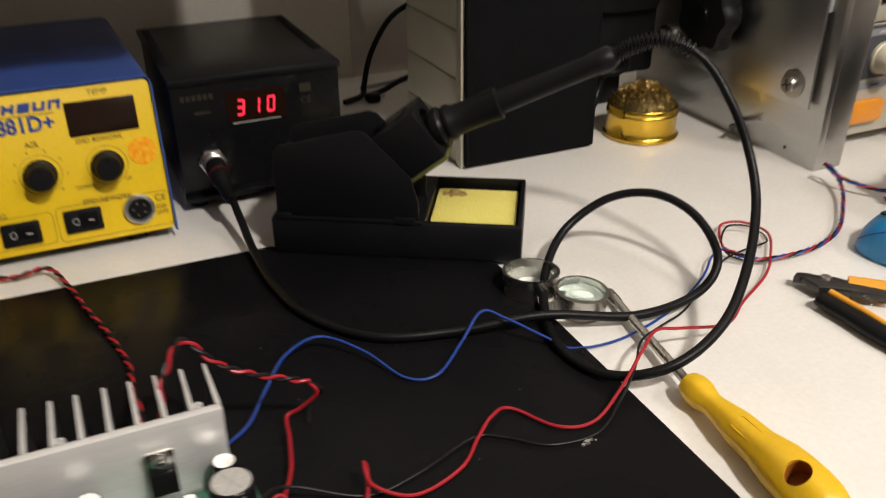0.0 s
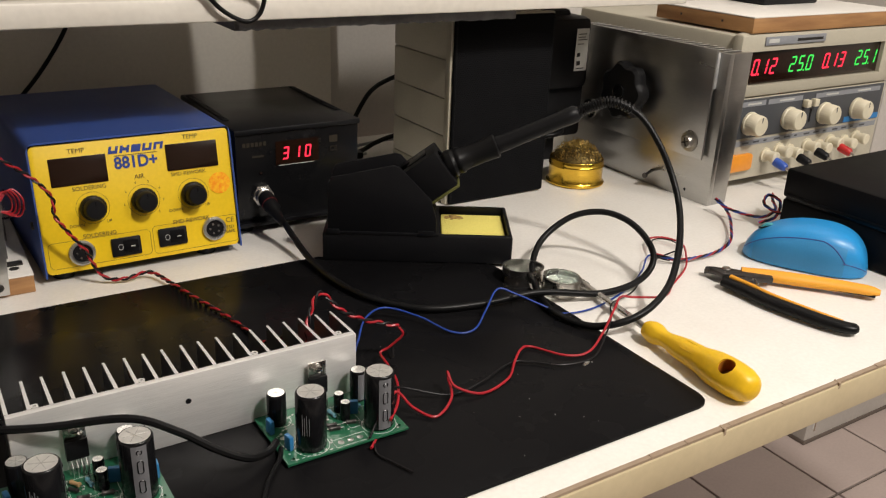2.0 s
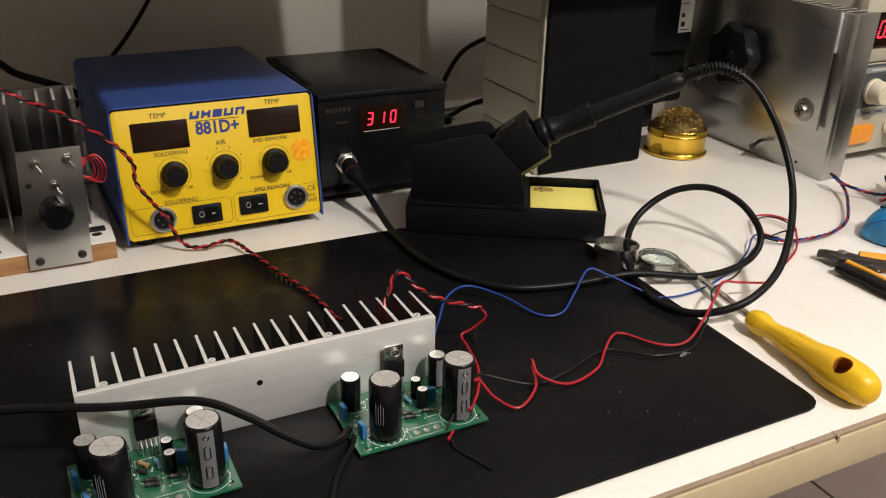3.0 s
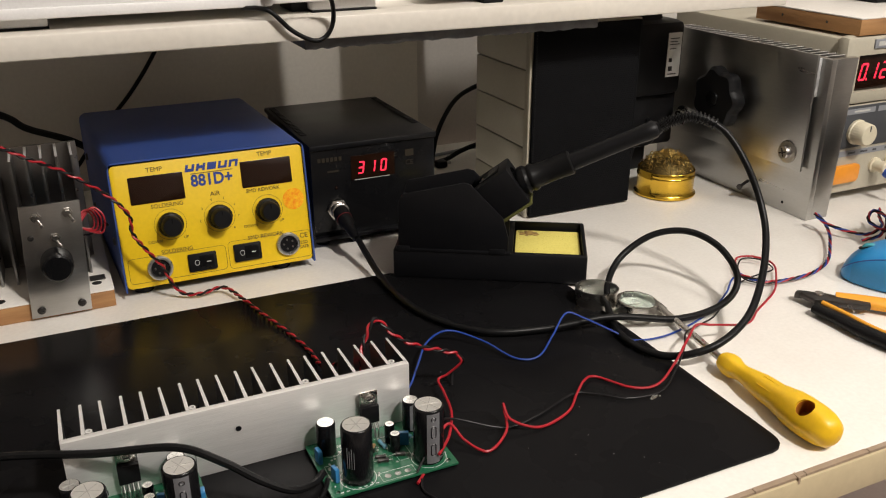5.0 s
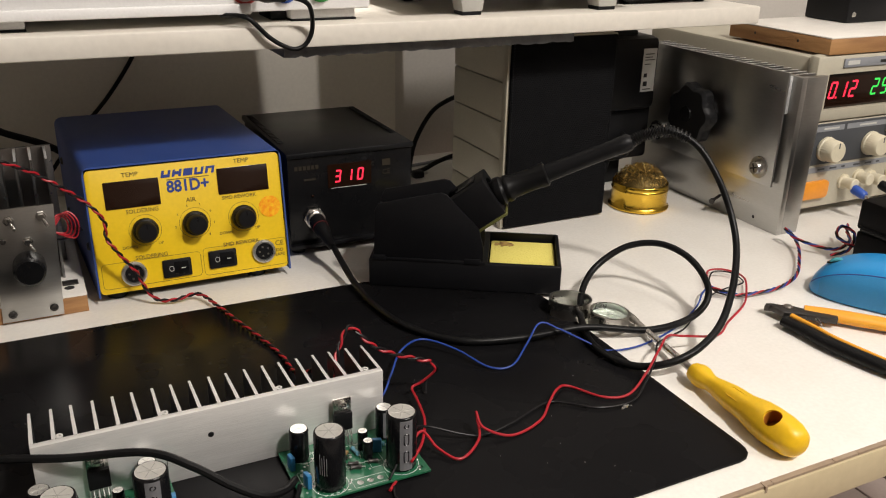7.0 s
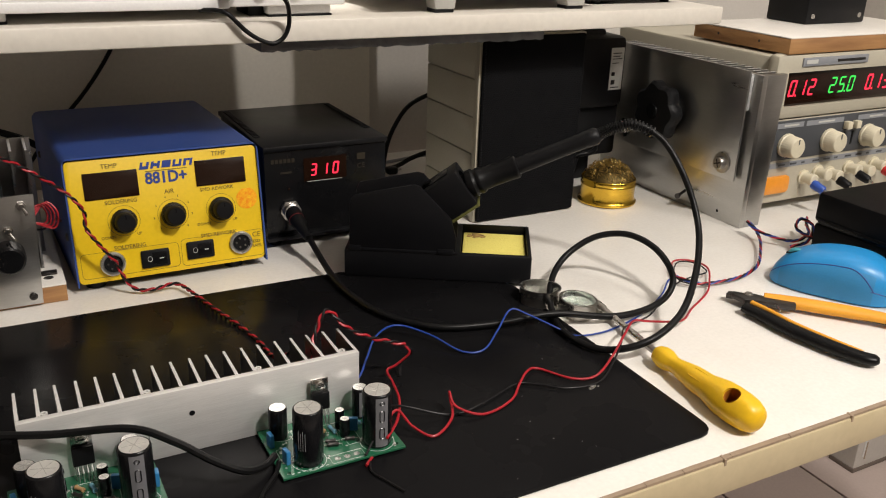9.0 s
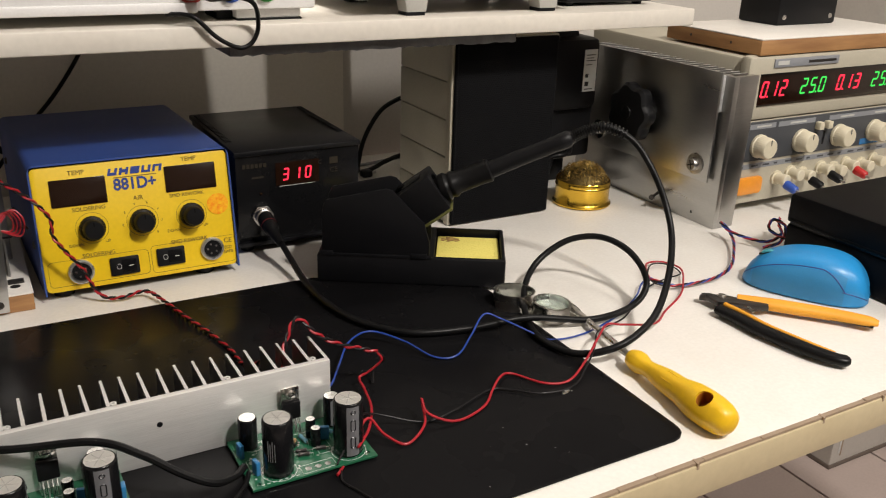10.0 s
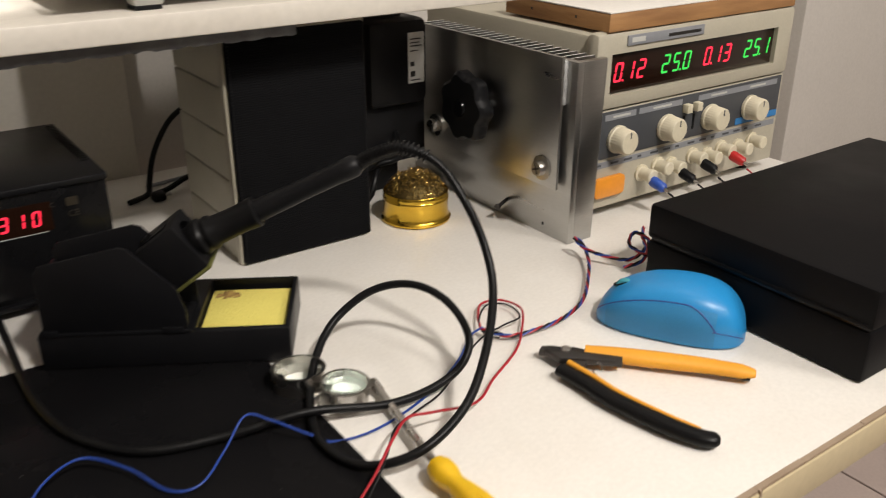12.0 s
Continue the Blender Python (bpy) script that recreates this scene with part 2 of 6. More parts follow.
def link(name, bm, mat, smooth=40):
    me = bpy.data.meshes.new(name)
    bmesh.ops.recalc_face_normals(bm, faces=bm.faces)
    bm.to_mesh(me)
    bm.free()
    for m in mat if isinstance(mat, (list, tuple)) else (mat,):
        me.materials.append(m)
    if smooth:
        me.shade_smooth()
        me.set_sharp_from_angle(angle=radians(smooth))
    return new(name, me)


def part(name, bm, mat, parent, label="", local=False, smooth=40):
    """One mesh under a thing or a part; bm is in the world's metres unless local."""
    m = BASE[parent.name]
    if not local:
        bm.transform(m.inverted())
    ob = link(name, bm, mat, smooth)
    ob.parent = parent
    BASE[ob.name] = m
    return tagged(ob, label)


def single(name, bm, mat, label, category, group="", kind="", smooth=40):
    """A thing that is one mesh, with its origin at its base."""
    vs = [v.co for v in bm.verts]
    o = Vector(((min(v.x for v in vs) + max(v.x for v in vs)) / 2, (min(v.y for v in vs) + max(v.y for v in vs)) / 2, min(v.z for v in vs)))
    bm.transform(Matrix.Translation(-o))
    ob = link(name, bm, mat, smooth)
    ob.location = o
    BASE[ob.name] = Matrix.Translation(o)
    return tagged(ob, label, category, group, kind)


def box(lo, hi, bevel=0.0, bm=None, m=None, segments=2):
    bm = bm or bmesh.new()
    c = [(a + b) / 2 for a, b in zip(lo, hi)]
    s = [abs(b - a) for a, b in zip(lo, hi)]
    t = bmesh.new()
    bmesh.ops.create_cube(t, size=1.0, matrix=Matrix.Translation(c) @ Matrix.Diagonal((*s, 1)))
    if bevel:
        bmesh.ops.bevel(t, geom=list(t.edges), offset=bevel, segments=segments, profile=0.5, affect="EDGES")
    return absorb(bm, t, m)


def absorb(bm, t, m=None, index=0):
    if m is not None:
        t.transform(m)
    me = bpy.data.meshes.new("tmp")
    t.to_mesh(me)
    t.free()
    old = len(bm.faces)
    bm.from_mesh(me)
    bpy.data.meshes.remove(me)
    if index:
        bm.faces.ensure_lookup_table()
        for f in bm.faces[old:]:
            f.material_index = index
    return bm


def aim(a, b):
    """A frame at a whose z points to b."""
    q = (Vector(b) - Vector(a)).to_track_quat("Z", "Y")
    return Matrix.Translation(a) @ q.to_matrix().to_4x4()


def lathe(profile, m=None, bm=None, n=28, lobes=0, depth=0.0):
    """Turns (radius, height) pairs about z; lobes: how many flutes round it, of that depth."""
    bm = bm or bmesh.new()
    t = bmesh.new()
    rings = []
    for r, z in profile:
        if r < 1e-6:
            rings.append([t.verts.new((0, 0, z))])
            continue
        ring = []
        for k in range(n):
            a = 2 * math.pi * k / n
            q = r * (1 + depth * math.cos(lobes * a)) if lobes else r
            ring.append(t.verts.new((q * math.cos(a), q * math.sin(a), z)))
        rings.append(ring)
    for a, b in zip(rings, rings[1:]):
        for k in range(n):
            j = (k + 1) % n
            if len(a) == 1 and len(b) == 1:
                continue
            if len(a) == 1:
                t.faces.new((a[0], b[j], b[k]))
            elif len(b) == 1:
                t.faces.new((a[k], a[j], b[0]))
            else:
                t.faces.new((a[k], a[j], b[j], b[k]))
    return absorb(bm, t, m)


def rod(a, b, r, bm=None, n=16, r2=None):
    d = (Vector(b) - Vector(a)).length
    return lathe([(0, 0), (r, 0), (r if r2 is None else r2, d), (0, d)], aim(a, b), bm, n)


def glide(points, steps=8):
    """A smooth line through points."""
    p = [Vector(q) for q in points]
    p = [2 * p[0] - p[1]] + p + [2 * p[-1] - p[-2]]
    out = []
    for a, b, c, d in zip(p, p[1:], p[2:], p[3:]):
        for k in range(steps):
            t = k / steps
            out.append(0.5 * (2 * b + (c - a) * t + (2 * a - 5 * b + 4 * c - d) * t * t + (3 * b - a - 3 * c + d) * t**3))
    return out + [p[-2]]


def frames_along(line):
    up = Vector((0, 0, 1))
    out = []
    side = None
    for k, q in enumerate(line):
        d = (line[min(k + 1, len(line) - 1)] - line[max(k - 1, 0)]).normalized()
        side = d.cross(up) if side is None else side - d * side.dot(d)
        if side.length < 1e-6:
            side = d.orthogonal()
        side.normalize()
        out.append((q, side.copy(), side.cross(d).normalized()))
    return out


def hose(line, r, bm=None, n=10, squash=1.0):
    """A round skin along a line; r may be one radius or one for each point."""
    bm = bm or bmesh.new()
    rings = []
    for k, (q, s, u) in enumerate(frames_along(line)):
        rk = r[k] if isinstance(r, list) else r
        rings.append([bm.verts.new(q + rk * (math.cos(a) * s + squash * math.sin(a) * u)) for a in (2 * math.pi * j / n for j in range(n))])
    for a, b in zip(rings, rings[1:]):
        for j in range(n):
            bm.faces.new((a[j], a[(j + 1) % n], b[(j + 1) % n], b[j]))
    bm.faces.new(rings[0])
    bm.faces.new(rings[-1][::-1])
    return bm


def strands(points, count, off, pitch, steps=10, phase=0.0):
    """The lines of count wires twisted round a path."""
    line = glide(points, steps)
    fine = []
    for a, b in zip(line, line[1:]):
        k = max(1, int((b - a).length / (pitch / 10)))
        fine += [a.lerp(b, j / k) for j in range(k)]
    fine.append(line[-1])
    outs = [[] for _ in range(count)]
    run = 0.0
    for k, (q, s, u) in enumerate(frames_along(fine)):
        run += (q - fine[k - 1]).length if k else 0
        for c in range(count):
            a = phase + 2 * math.pi * (run / pitch + c / count)
            outs[c].append(q + off * (math.cos(a) * s + math.sin(a) * u))
    return outs


def prism(poly, axis, lo, hi, bevel=0.0, bm=None, m=None):
    """A polygon drawn in the plane across axis, from lo to hi along it."""
    t = bmesh.new()
    place = {"x": lambda a, b, c: (c, a, b), "y": lambda a, b, c: (a, c, b), "z": lambda a, b, c: (a, b, c)}[axis]
    low = [t.verts.new(place(a, b, lo)) for a, b in poly]
    high = [t.verts.new(place(a, b, hi)) for a, b in poly]
    t.faces.new(low)
    t.faces.new(high[::-1])
    for k in range(len(poly)):
        j = (k + 1) % len(poly)
        t.faces.new((low[k], high[k], high[j], low[j]))
    if bevel:
        bmesh.ops.recalc_face_normals(t, faces=t.faces)
        bmesh.ops.bevel(t, geom=list(t.edges), offset=bevel, segments=2, profile=0.5, affect="EDGES")
    return absorb(bm or bmesh.new(), t, m)


def rounded(w, h, r, n=5):
    out = []
    for cx, cy, a0 in ((w / 2 - r, h / 2 - r, 0), (-w / 2 + r, h / 2 - r, 90), (-w / 2 + r, -h / 2 + r, 180), (w / 2 - r, -h / 2 + r, 270)):
        for k in range(n + 1):
            a = radians(a0 + 90 * k / n)
            out.append((cx + r * math.cos(a), cy + r * math.sin(a)))
    return out


def rounded_loop(w, h, r, line, m, bm=None):
    """A thin raised outline of a rounded rectangle."""
    pts = [m @ Vector((x, y, 0)) for x, y in rounded(w, h, r)]
    pts.append(pts[0])
    return hose(pts, line, bm, 4)


def letters(text, size, m, depth=0.0003, bold=0.0):
    """Raised letters, centred on m's origin, in its xy plane."""
    cu = bpy.data.curves.new("letters", "FONT")
    cu.body, cu.size, cu.extrude, cu.align_x, cu.align_y = text, size, depth, "CENTER", "CENTER"
    cu.resolution_u, cu.offset = 3, bold
    ob = new("letters", cu)
    bpy.context.view_layer.update()
    me = bpy.data.meshes.new_from_object(ob.evaluated_get(bpy.context.evaluated_depsgraph_get()))
    bm = bmesh.new()
    bm.from_mesh(me)
    bpy.data.objects.remove(ob)
    bpy.data.curves.remove(cu)
    bpy.data.meshes.remove(me)
    bm.transform(m)
    return bm


SEGMENTS = {"0": "abcdef", "1": "bc", "2": "abged", "3": "abgcd", "4": "fgbc", "5": "afgcd", "6": "afgedc", "7": "abc", "8": "abcdefg", "9": "abcfgd"}


def digits(text, w, h, gap, m, stroke=0.16, lean=0.12, depth=0.0004):
    """Seven-bar digits from m's origin to the right, in its xy plane."""
    bm = bmesh.new()
    x = 0.0
    s = h * stroke
    for ch in text:
        if ch == ".":
            bars = [(x - gap * 0.75, 0, x - gap * 0.75 + s * 0.8, s * 0.8)]
        else:
            y2 = h / 2
            spots = {"a": (x + s * 0.6, h - s, x + w - s * 0.6, h), "g": (x + s * 0.6, y2 - s / 2, x + w - s * 0.6, y2 + s / 2), "d": (x + s * 0.6, 0, x + w - s * 0.6, s),
                     "f": (x, y2 + s * 0.3, x + s, h - s * 0.6), "b": (x + w - s, y2 + s * 0.3, x + w, h - s * 0.6), "e": (x, s * 0.6, x + s, y2 - s * 0.3), "c": (x + w - s, s * 0.6, x + w, y2 - s * 0.3)}
            bars = [spots[k] for k in SEGMENTS[ch]]
            x += w + gap
        for a, b, c, d in bars:
            prism([(a + lean * b, b), (c + lean * b, b), (c + lean * d, d), (a + lean * d, d)], "z", 0, depth, 0, bm)
    bm.transform(m)
    return bm


def face_frame(origin, ex, up):
    """A frame whose x runs along ex and y along up, for things on a panel."""
    ex, up = Vector(ex).normalized(), Vector(up).normalized()
    n = ex.cross(up)
    return Matrix.Translation(origin) @ Matrix((ex, up, n)).transposed().to_4x4()


def carve(bm, cutter):
    """Cuts one closed shape out of another."""
    obs = []
    for b in (bm, cutter):
        me = bpy.data.meshes.new("tmp")
        bmesh.ops.recalc_face_normals(b, faces=b.faces)
        b.to_mesh(me)
        b.free()
        obs.append(new("tmp", me))
    mod = obs[0].modifiers.new("cut", "BOOLEAN")
    mod.operation, mod.object, mod.solver = "DIFFERENCE", obs[1], "EXACT"
    bpy.context.view_layer.update()
    me = bpy.data.meshes.new_from_object(obs[0].evaluated_get(bpy.context.evaluated_depsgraph_get()))
    out = bmesh.new()
    out.from_mesh(me)
    for o in obs:
        bpy.data.objects.remove(o)
    bpy.data.meshes.remove(me)
    return out


TOP = 0.75  # bench top

# ---- the room ----
WALL_Y = 0.86
single("wall_north", box((-2.0, WALL_Y, 0), (3.0, WALL_Y + 0.1, 2.6)), WALL_PAINT, "light grey painted plaster wall behind the bench", "wall", kind="structure")
single("wall_south", box((-2.0, -3.1, 0), (3.0, -3.0, 2.6)), WALL_PAINT, "light painted wall of the workshop", "wall", kind="structure")
single("wall_west", box((-2.1, -3.1, 0), (-2.0, WALL_Y + 0.1, 2.6)), WALL_PAINT, "light painted wall of the workshop", "wall", kind="structure")
single("wall_east", box((3.0, -3.1, 0), (3.1, WALL_Y + 0.1, 2.6)), WALL_PAINT, "light painted wall of the workshop", "wall", kind="structure")
single("ceiling", box((-2.1, -3.1, 2.6), (3.1, WALL_Y + 0.1, 2.7)), CEIL, "plain white painted ceiling", "ceiling", kind="structure")
single("floor", box((-2.1, -3.1, -0.06), (3.1, WALL_Y, -0.006)), GROUT, "dark grout bed under the floor tiles", "floor", kind="structure")
single("back_panel", box((-0.6, 0.835, 0.2), (0.617, 0.855, 1.6), 0.001), BACK_PANEL, "grey-beige laminated panel standing against the wall", "panel", kind="structure")
pier = single("wall_pier", box((1.640, 0.590, 0), (2.998, WALL_Y - 0.002, 2.598), 0.004), WALL_PAINT, "light grey painted wall corner beside the bench", "wall", kind="structure")
part("joint_line", box((1.6375, 0.5875, 0), (2.997, 0.6500, 0.010), 0.001), GROUT, pier, "dark grimy joint at the floor")
part("scuff", box((1.660, 0.5890, 0.034), (1.666, 0.5905, 0.080), 0.0007), PAPER, pier, "pale scuff mark")
part("scuff", box((1.668, 0.5892, 0.026), (1.672, 0.5905, 0.070), 0.0005), EDGE_DIRT, pier, "brown scuff mark")

# ---- the bench ----
bench = thing("workbench", (0.6, 0.4, 0), "white laminate workbench with a worn cream front edge", "workbench")
part("top", box((-0.7, 0.004, 0.7205), (1.325, 0.83, TOP), 0.001), WHITE_TOP, bench, "white laminate worktop, a little stained")
part("edge_band", box((-0.7, -0.001, 0.719), (1.325, 0.003, 0.7475), 0.001), CREAM_EDGE, bench, "yellowed cream edge band")
bm = bmesh.new()
rng = random.Random(4)
x = -0.7
while x < 1.26:
    w = rng.uniform(0.02, 0.09)
    box((x, 0.0005, 0.7478), (x + w - 0.0006, 0.0038 + rng.uniform(0, 0.0010), 0.7498 + rng.uniform(0, 0.0003)), 0, bm)
    x += w
part("joint_line", bm, EDGE_DIRT, bench, "dark worn joint along the front edge")
for x in (0.534, 0.668, 0.741):
    part("chip", prism([(x - 0.0008, -0.0013), (x + 0.0012, -0.0013), (x + 0.0016, 0.0050), (x - 0.0004, 0.0046)], "z", 0.7450, 0.7503), EDGE_DIRT, bench)
for x in (-0.55, 1.24):
    for y in (0.09, 0.74):
        part("leg", box((x - 0.025, y - 0.025, 0), (x + 0.025, y + 0.025, 0.719), 0.003), BEAM_GREY, bench)

# the white shelf over the bench
shelf = thing("shelf", (0.2, 0.62, 0.986), "white painted shelf board over the bench", "shelf")
part("board", box((-0.7, 0.438, 0.9865), (0.912, 0.798, 1.0065), 0.002), SHELF_WHITE, shelf, "white shelf board with rounded front edge")
rng = random.Random(9)
low = [(0.342 + 0.32 * k / 60, 0.9760 + rng.uniform(-0.0010, 0.0010)) for k in range(61)]
bm = prism(low + [(0.662, 0.9864), (0.342, 0.9864)], "y", 0.452, 0.520)
part("underside_strip", bm, STRIP_GREY, shelf, "rough dark grey strip under the shelf")
for x in (-0.5, 0.86):
    part("bracket", box((x, 0.70, 0.955), (x + 0.03, WALL_Y - 0.001, 0.9865), 0.002), BEAM_GREY, shelf)
    part("bracket_plate", box((x, 0.8555 if x < 0 else 0.845, 0.85), (x + 0.03, WALL_Y + 0.001, 0.957), 0.001), BEAM_GREY, shelf)

# black rubber mat with rounded corners
poly = [(-0.62, 0.430), (0.405, 0.417), (0.545, 0.330), (0.553, 0.316), (0.5535, 0.30), (0.5518, 0.0430), (0.5510, 0.0365), (0.5485, 0.0315), (0.5440, 0.0282), (0.5380, 0.0268), (0.36, 0.0262), (-0.62, 0.030)]
bm = prism(poly, "z", TOP + 0.0003, TOP + 0.0030, 0.0006)
single("work_mat", bm, MAT_RUBBER, "large black rubber work mat lying on the white bench", "mat")
rng = random.Random(21)
bm = bmesh.new()
for k in range(12):
    x, y, r = rng.uniform(0.34, 0.53), rng.uniform(0.04, 0.30), rng.uniform(0.00025, 0.0005)
    lathe([(0, 0), (r, 0.0001), (r * 0.6, r * 0.8), (0, r)], Matrix.Translation((x, y, TOP + 0.003)), bm, 6)
single("solder_crumbs", bm, TIN_SOLDER, "tiny bright crumbs of solder scattered on the black mat", "solder", kind="stuff")
bm = bmesh.new()
for k, (dx, dy, r) in enumerate(((0, 0, 0.0022), (0.003, 0.001, 0.0015), (-0.003, -0.0012, 0.0014), (0.001, 0.0025, 0.0012), (0.0055, -0.0005, 0.0008))):
    lathe([(0, 0), (r, 0.0002), (r * 0.7, r * 0.7), (0, r * 0.8)], Matrix.Translation((0.504 + dx, 0.1165 + dy, TOP + 0.003)), bm, 7)
single("solder_splash", bm, TIN_SOLDER, "small bright splash of solder on the black mat", "solder")


# ---- rework station with the yellow panel ----
st = thing("rework_station", (0.243, 0.58, TOP), "blue metal rework station with a yellow control panel", "soldering station")
X0, X1, YF, YB, Z0, Z1 = 0.1570, 0.3430, 0.4640, 0.700, 0.7585, 0.8810
outer = [(X0, Z0), (X0, Z1 - 0.008)] + [(X0 + 0.008 - 0.008 * math.cos(a), Z1 - 0.008 + 0.008 * math.sin(a)) for a in (0.4, 0.8, 1.2)] + [(X0 + 0.008, Z1)]
outer += [(X1 - x + X0, z) for x, z in outer[::-1]]
inner = [(min(max(x, X0 + 0.0016), X1 - 0.0016), min(z, Z1 - 0.0016)) for x, z in outer]
bm = bmesh.new()
lean = lambda y, z: 0.4672 + 0.16 * (z - 0.762) if y < 0.5 else y
skew = lambda y: -0.045 * max(0.0, y - 0.478)
rings = []
for poly2, y in ((outer, YF), (outer, YB), (inner, YB), (inner, YF)):
    rings.append([bm.verts.new((a + skew(y), lean(y, b), b)) for a, b in poly2])
for a, b in zip(rings, rings[1:] + rings[:1]):
    for k in range(len(a) - 1):
        bm.faces.new((a[k], a[k + 1], b[k + 1], b[k]))
for a in (0, -1):
    bm.faces.new([r[a] for r in rings])
part("cover", bm, BLUE_PAINT, st, "blue painted sheet metal cover", smooth=30)
part("rear_panel", box((X0 - 0.006, YB - 0.004, Z0), (X1 - 0.0125, YB - 0.002, Z1 - 0.003)), BLACK_METAL, st)
part("floor_plate", box((X0 + 0.003, 0.476, Z0), (X1 - 0.0125, YB - 0.004, Z0 + 0.0016)), BLACK_METAL, st)
PL = Vector((0.153, 0.4700, 0.7620))
PF = face_frame(PL, (1, 0, 0), (0, 0.019, 0.119))


def on_panel(u, v, lift=0.0):
    return PF @ Matrix.Translation((u, v, lift))


part("panel", prism(rounded(0.1822, 0.1190, 0.005), "z", -0.0016, 0, 0.0003, m=on_panel(0.0970, 0.0575)), YELLOW_PANEL, st, "yellow painted control panel")
for u, v in ((0.0457, 0.0915), (0.1505, 0.0935)):
    part("display_window", prism(rounded(0.0498, 0.0258, 0.0008, 2), "z", 0.0001, 0.0009, 0.0002, m=on_panel(u, v)), WINDOW_DARK, st, "dark unlit display window")
for u, v in ((0.0533, 0.0555), (0.1000, 0.0562), (0.1474, 0.0560)):
    m = on_panel(u, v)
    part("dial_mark", rounded_loop(0.030, 0.030, 0.0149, 0.00022, on_panel(u, v, 0.0001)), DARK_INK, st)
    kn = part("knob", lathe([(0, 0.0005), (0.0118, 0.0005), (0.0121, 0.004), (0.0112, 0.0065), (0.0098, 0.0072), (0.0093, 0.0160), (0.0082, 0.0175), (0.0, 0.0178)], m, n=40, lobes=20, depth=0.012), BLACK_PLASTIC, st, "black ribbed rotary knob")
    part("pointer", box((-0.0005, 0.004, 0.0176), (0.0005, 0.0080, 0.0180), 0, m=m), BLACK_GLOSS, kn)
    part("skirt_ring", lathe([(0.0104, 0.0060), (0.0108, 0.0064), (0.0104, 0.0072)], m, n=32), INK_DIM, kn)
for u, v in ((0.0780, 0.0145), (0.1225, 0.0168)):
    m = on_panel(u, v)
    sw = part("rocker_switch", prism(rounded(0.0272, 0.0178, 0.0012, 2), "z", 0, 0.0022, 0.0004, m=m), BLACK_PLASTIC, st, "black rocker switch")
    part("rocker", prism([(-0.0105, 0.0012), (0.0, 0.0026), (0.0105, 0.0046), (0.0105, 0.001), (-0.0105, 0.001)], "y", -0.0062, 0.0062, 0.0002, m=m), BLACK_GLOSS, sw)
    part("off_mark", rounded_loop(0.0040, 0.0050, 0.0019, 0.00030, m @ Matrix.Translation((-0.0055, 0, 0.0026))), INK_LIGHT, sw)
    part("on_mark", box((0.0035, -0.0004, 0.0036), (0.0075, 0.0004, 0.0044), 0, m=m), INK_LIGHT, sw)
for u, v in ((0.0380, 0.0150), (0.1640, 0.0180)):
    m = on_panel(u, v)
    so = part("socket", lathe([(0.0098, 0.0), (0.0118, 0.0), (0.0118, 0.0030), (0.0104, 0.0042), (0.0090, 0.0042), (0.0084, 0.0008), (0, 0.0008)], m, n=32), TIN_SOLDER, st, "chrome round socket")
    part("socket_insert", lathe([(0, 0.0009), (0.0083, 0.0009), (0.0083, 0.0022), (0, 0.0022)], m, n=24), BLACK_PLASTIC, so)
    for k in range(5):
        a = 2 * math.pi * k / 5 + 0.6
        part("pin", rod(m @ Vector((0.0048 * math.cos(a), 0.0048 * math.sin(a), 0.0022)), m @ Vector((0.0048 * math.cos(a), 0.0048 * math.sin(a), 0.0036)), 0.0010, n=8), STEEL, so)
part("sticker", lathe([(0, 0.0003), (0.0108, 0.0003), (0.0108, 0.0005), (0, 0.0006)], on_panel(0.1745, 0.0630), n=32), HOLO, st, "round orange hologram sticker")
for text, size, u, v in (("TEMP", 0.0062, 0.0456, 0.1095), ("TEMP", 0.0062, 0.1503, 0.1118), ("SOLDERING", 0.0056, 0.0528, 0.0745), ("AIR", 0.0062, 0.0985, 0.0792), ("SMD REWORK", 0.0052, 0.1452, 0.0768),
                         ("SOLDERING", 0.0056, 0.0560, 0.0295), ("SMD REWORK", 0.0056, 0.1425, 0.0300), ("DOWN", 0.0040, 0.0375, 0.0405), ("UP", 0.0040, 0.0662, 0.0412), ("DOWN", 0.0040, 0.1290, 0.0420), ("UP", 0.0040, 0.1605, 0.0432),
                         ("CE", 0.0072, 0.1808, 0.0240), ("ESD", 0.0046, 0.1806, 0.0168), ("SAFE", 0.0046, 0.1806, 0.0122)):
    part("lettering", letters(text, size, on_panel(u, v, 0.0002)), DARK_INK, st)
part("model_number", letters("881D+", 0.0165, on_panel(0.0975, 0.0935, 0.0002) @ Matrix.Diagonal((0.86, 0.95, 1, 1)), bold=0.00045), NAVY_INK, st, "blue printed model number")
bm = bmesh.new()
for k, (a, b) in enumerate(((0.0, 0.42), (0.30, 0.72), (0.0, 1.0), (0.0, 0.30), (0.70, 1.0))):
    u = 0.0730 + 0.0104 * k
    for c0, c1, d0, d1 in ((0.0, 0.0024, 0, 1), (0.0060, 0.0084, 0, 1), (0.0022, 0.0062, a, b)):
        y0, y1 = 0.1032 + 0.0068 * d0, 0.1032 + 0.0068 * d1
        prism([(u + c0 + 0.25 * (y0 - 0.1032), y0), (u + c1 + 0.25 * (y0 - 0.1032), y0), (u + c1 + 0.25 * (y1 - 0.1032), y1), (u + c0 + 0.25 * (y1 - 0.1032), y1)], "z", 0.0002, 0.0005 + 0.00003 * k, 0, bm, PF)
part("maker_mark", bm, NAVY_INK, st, "blue printed maker's mark")
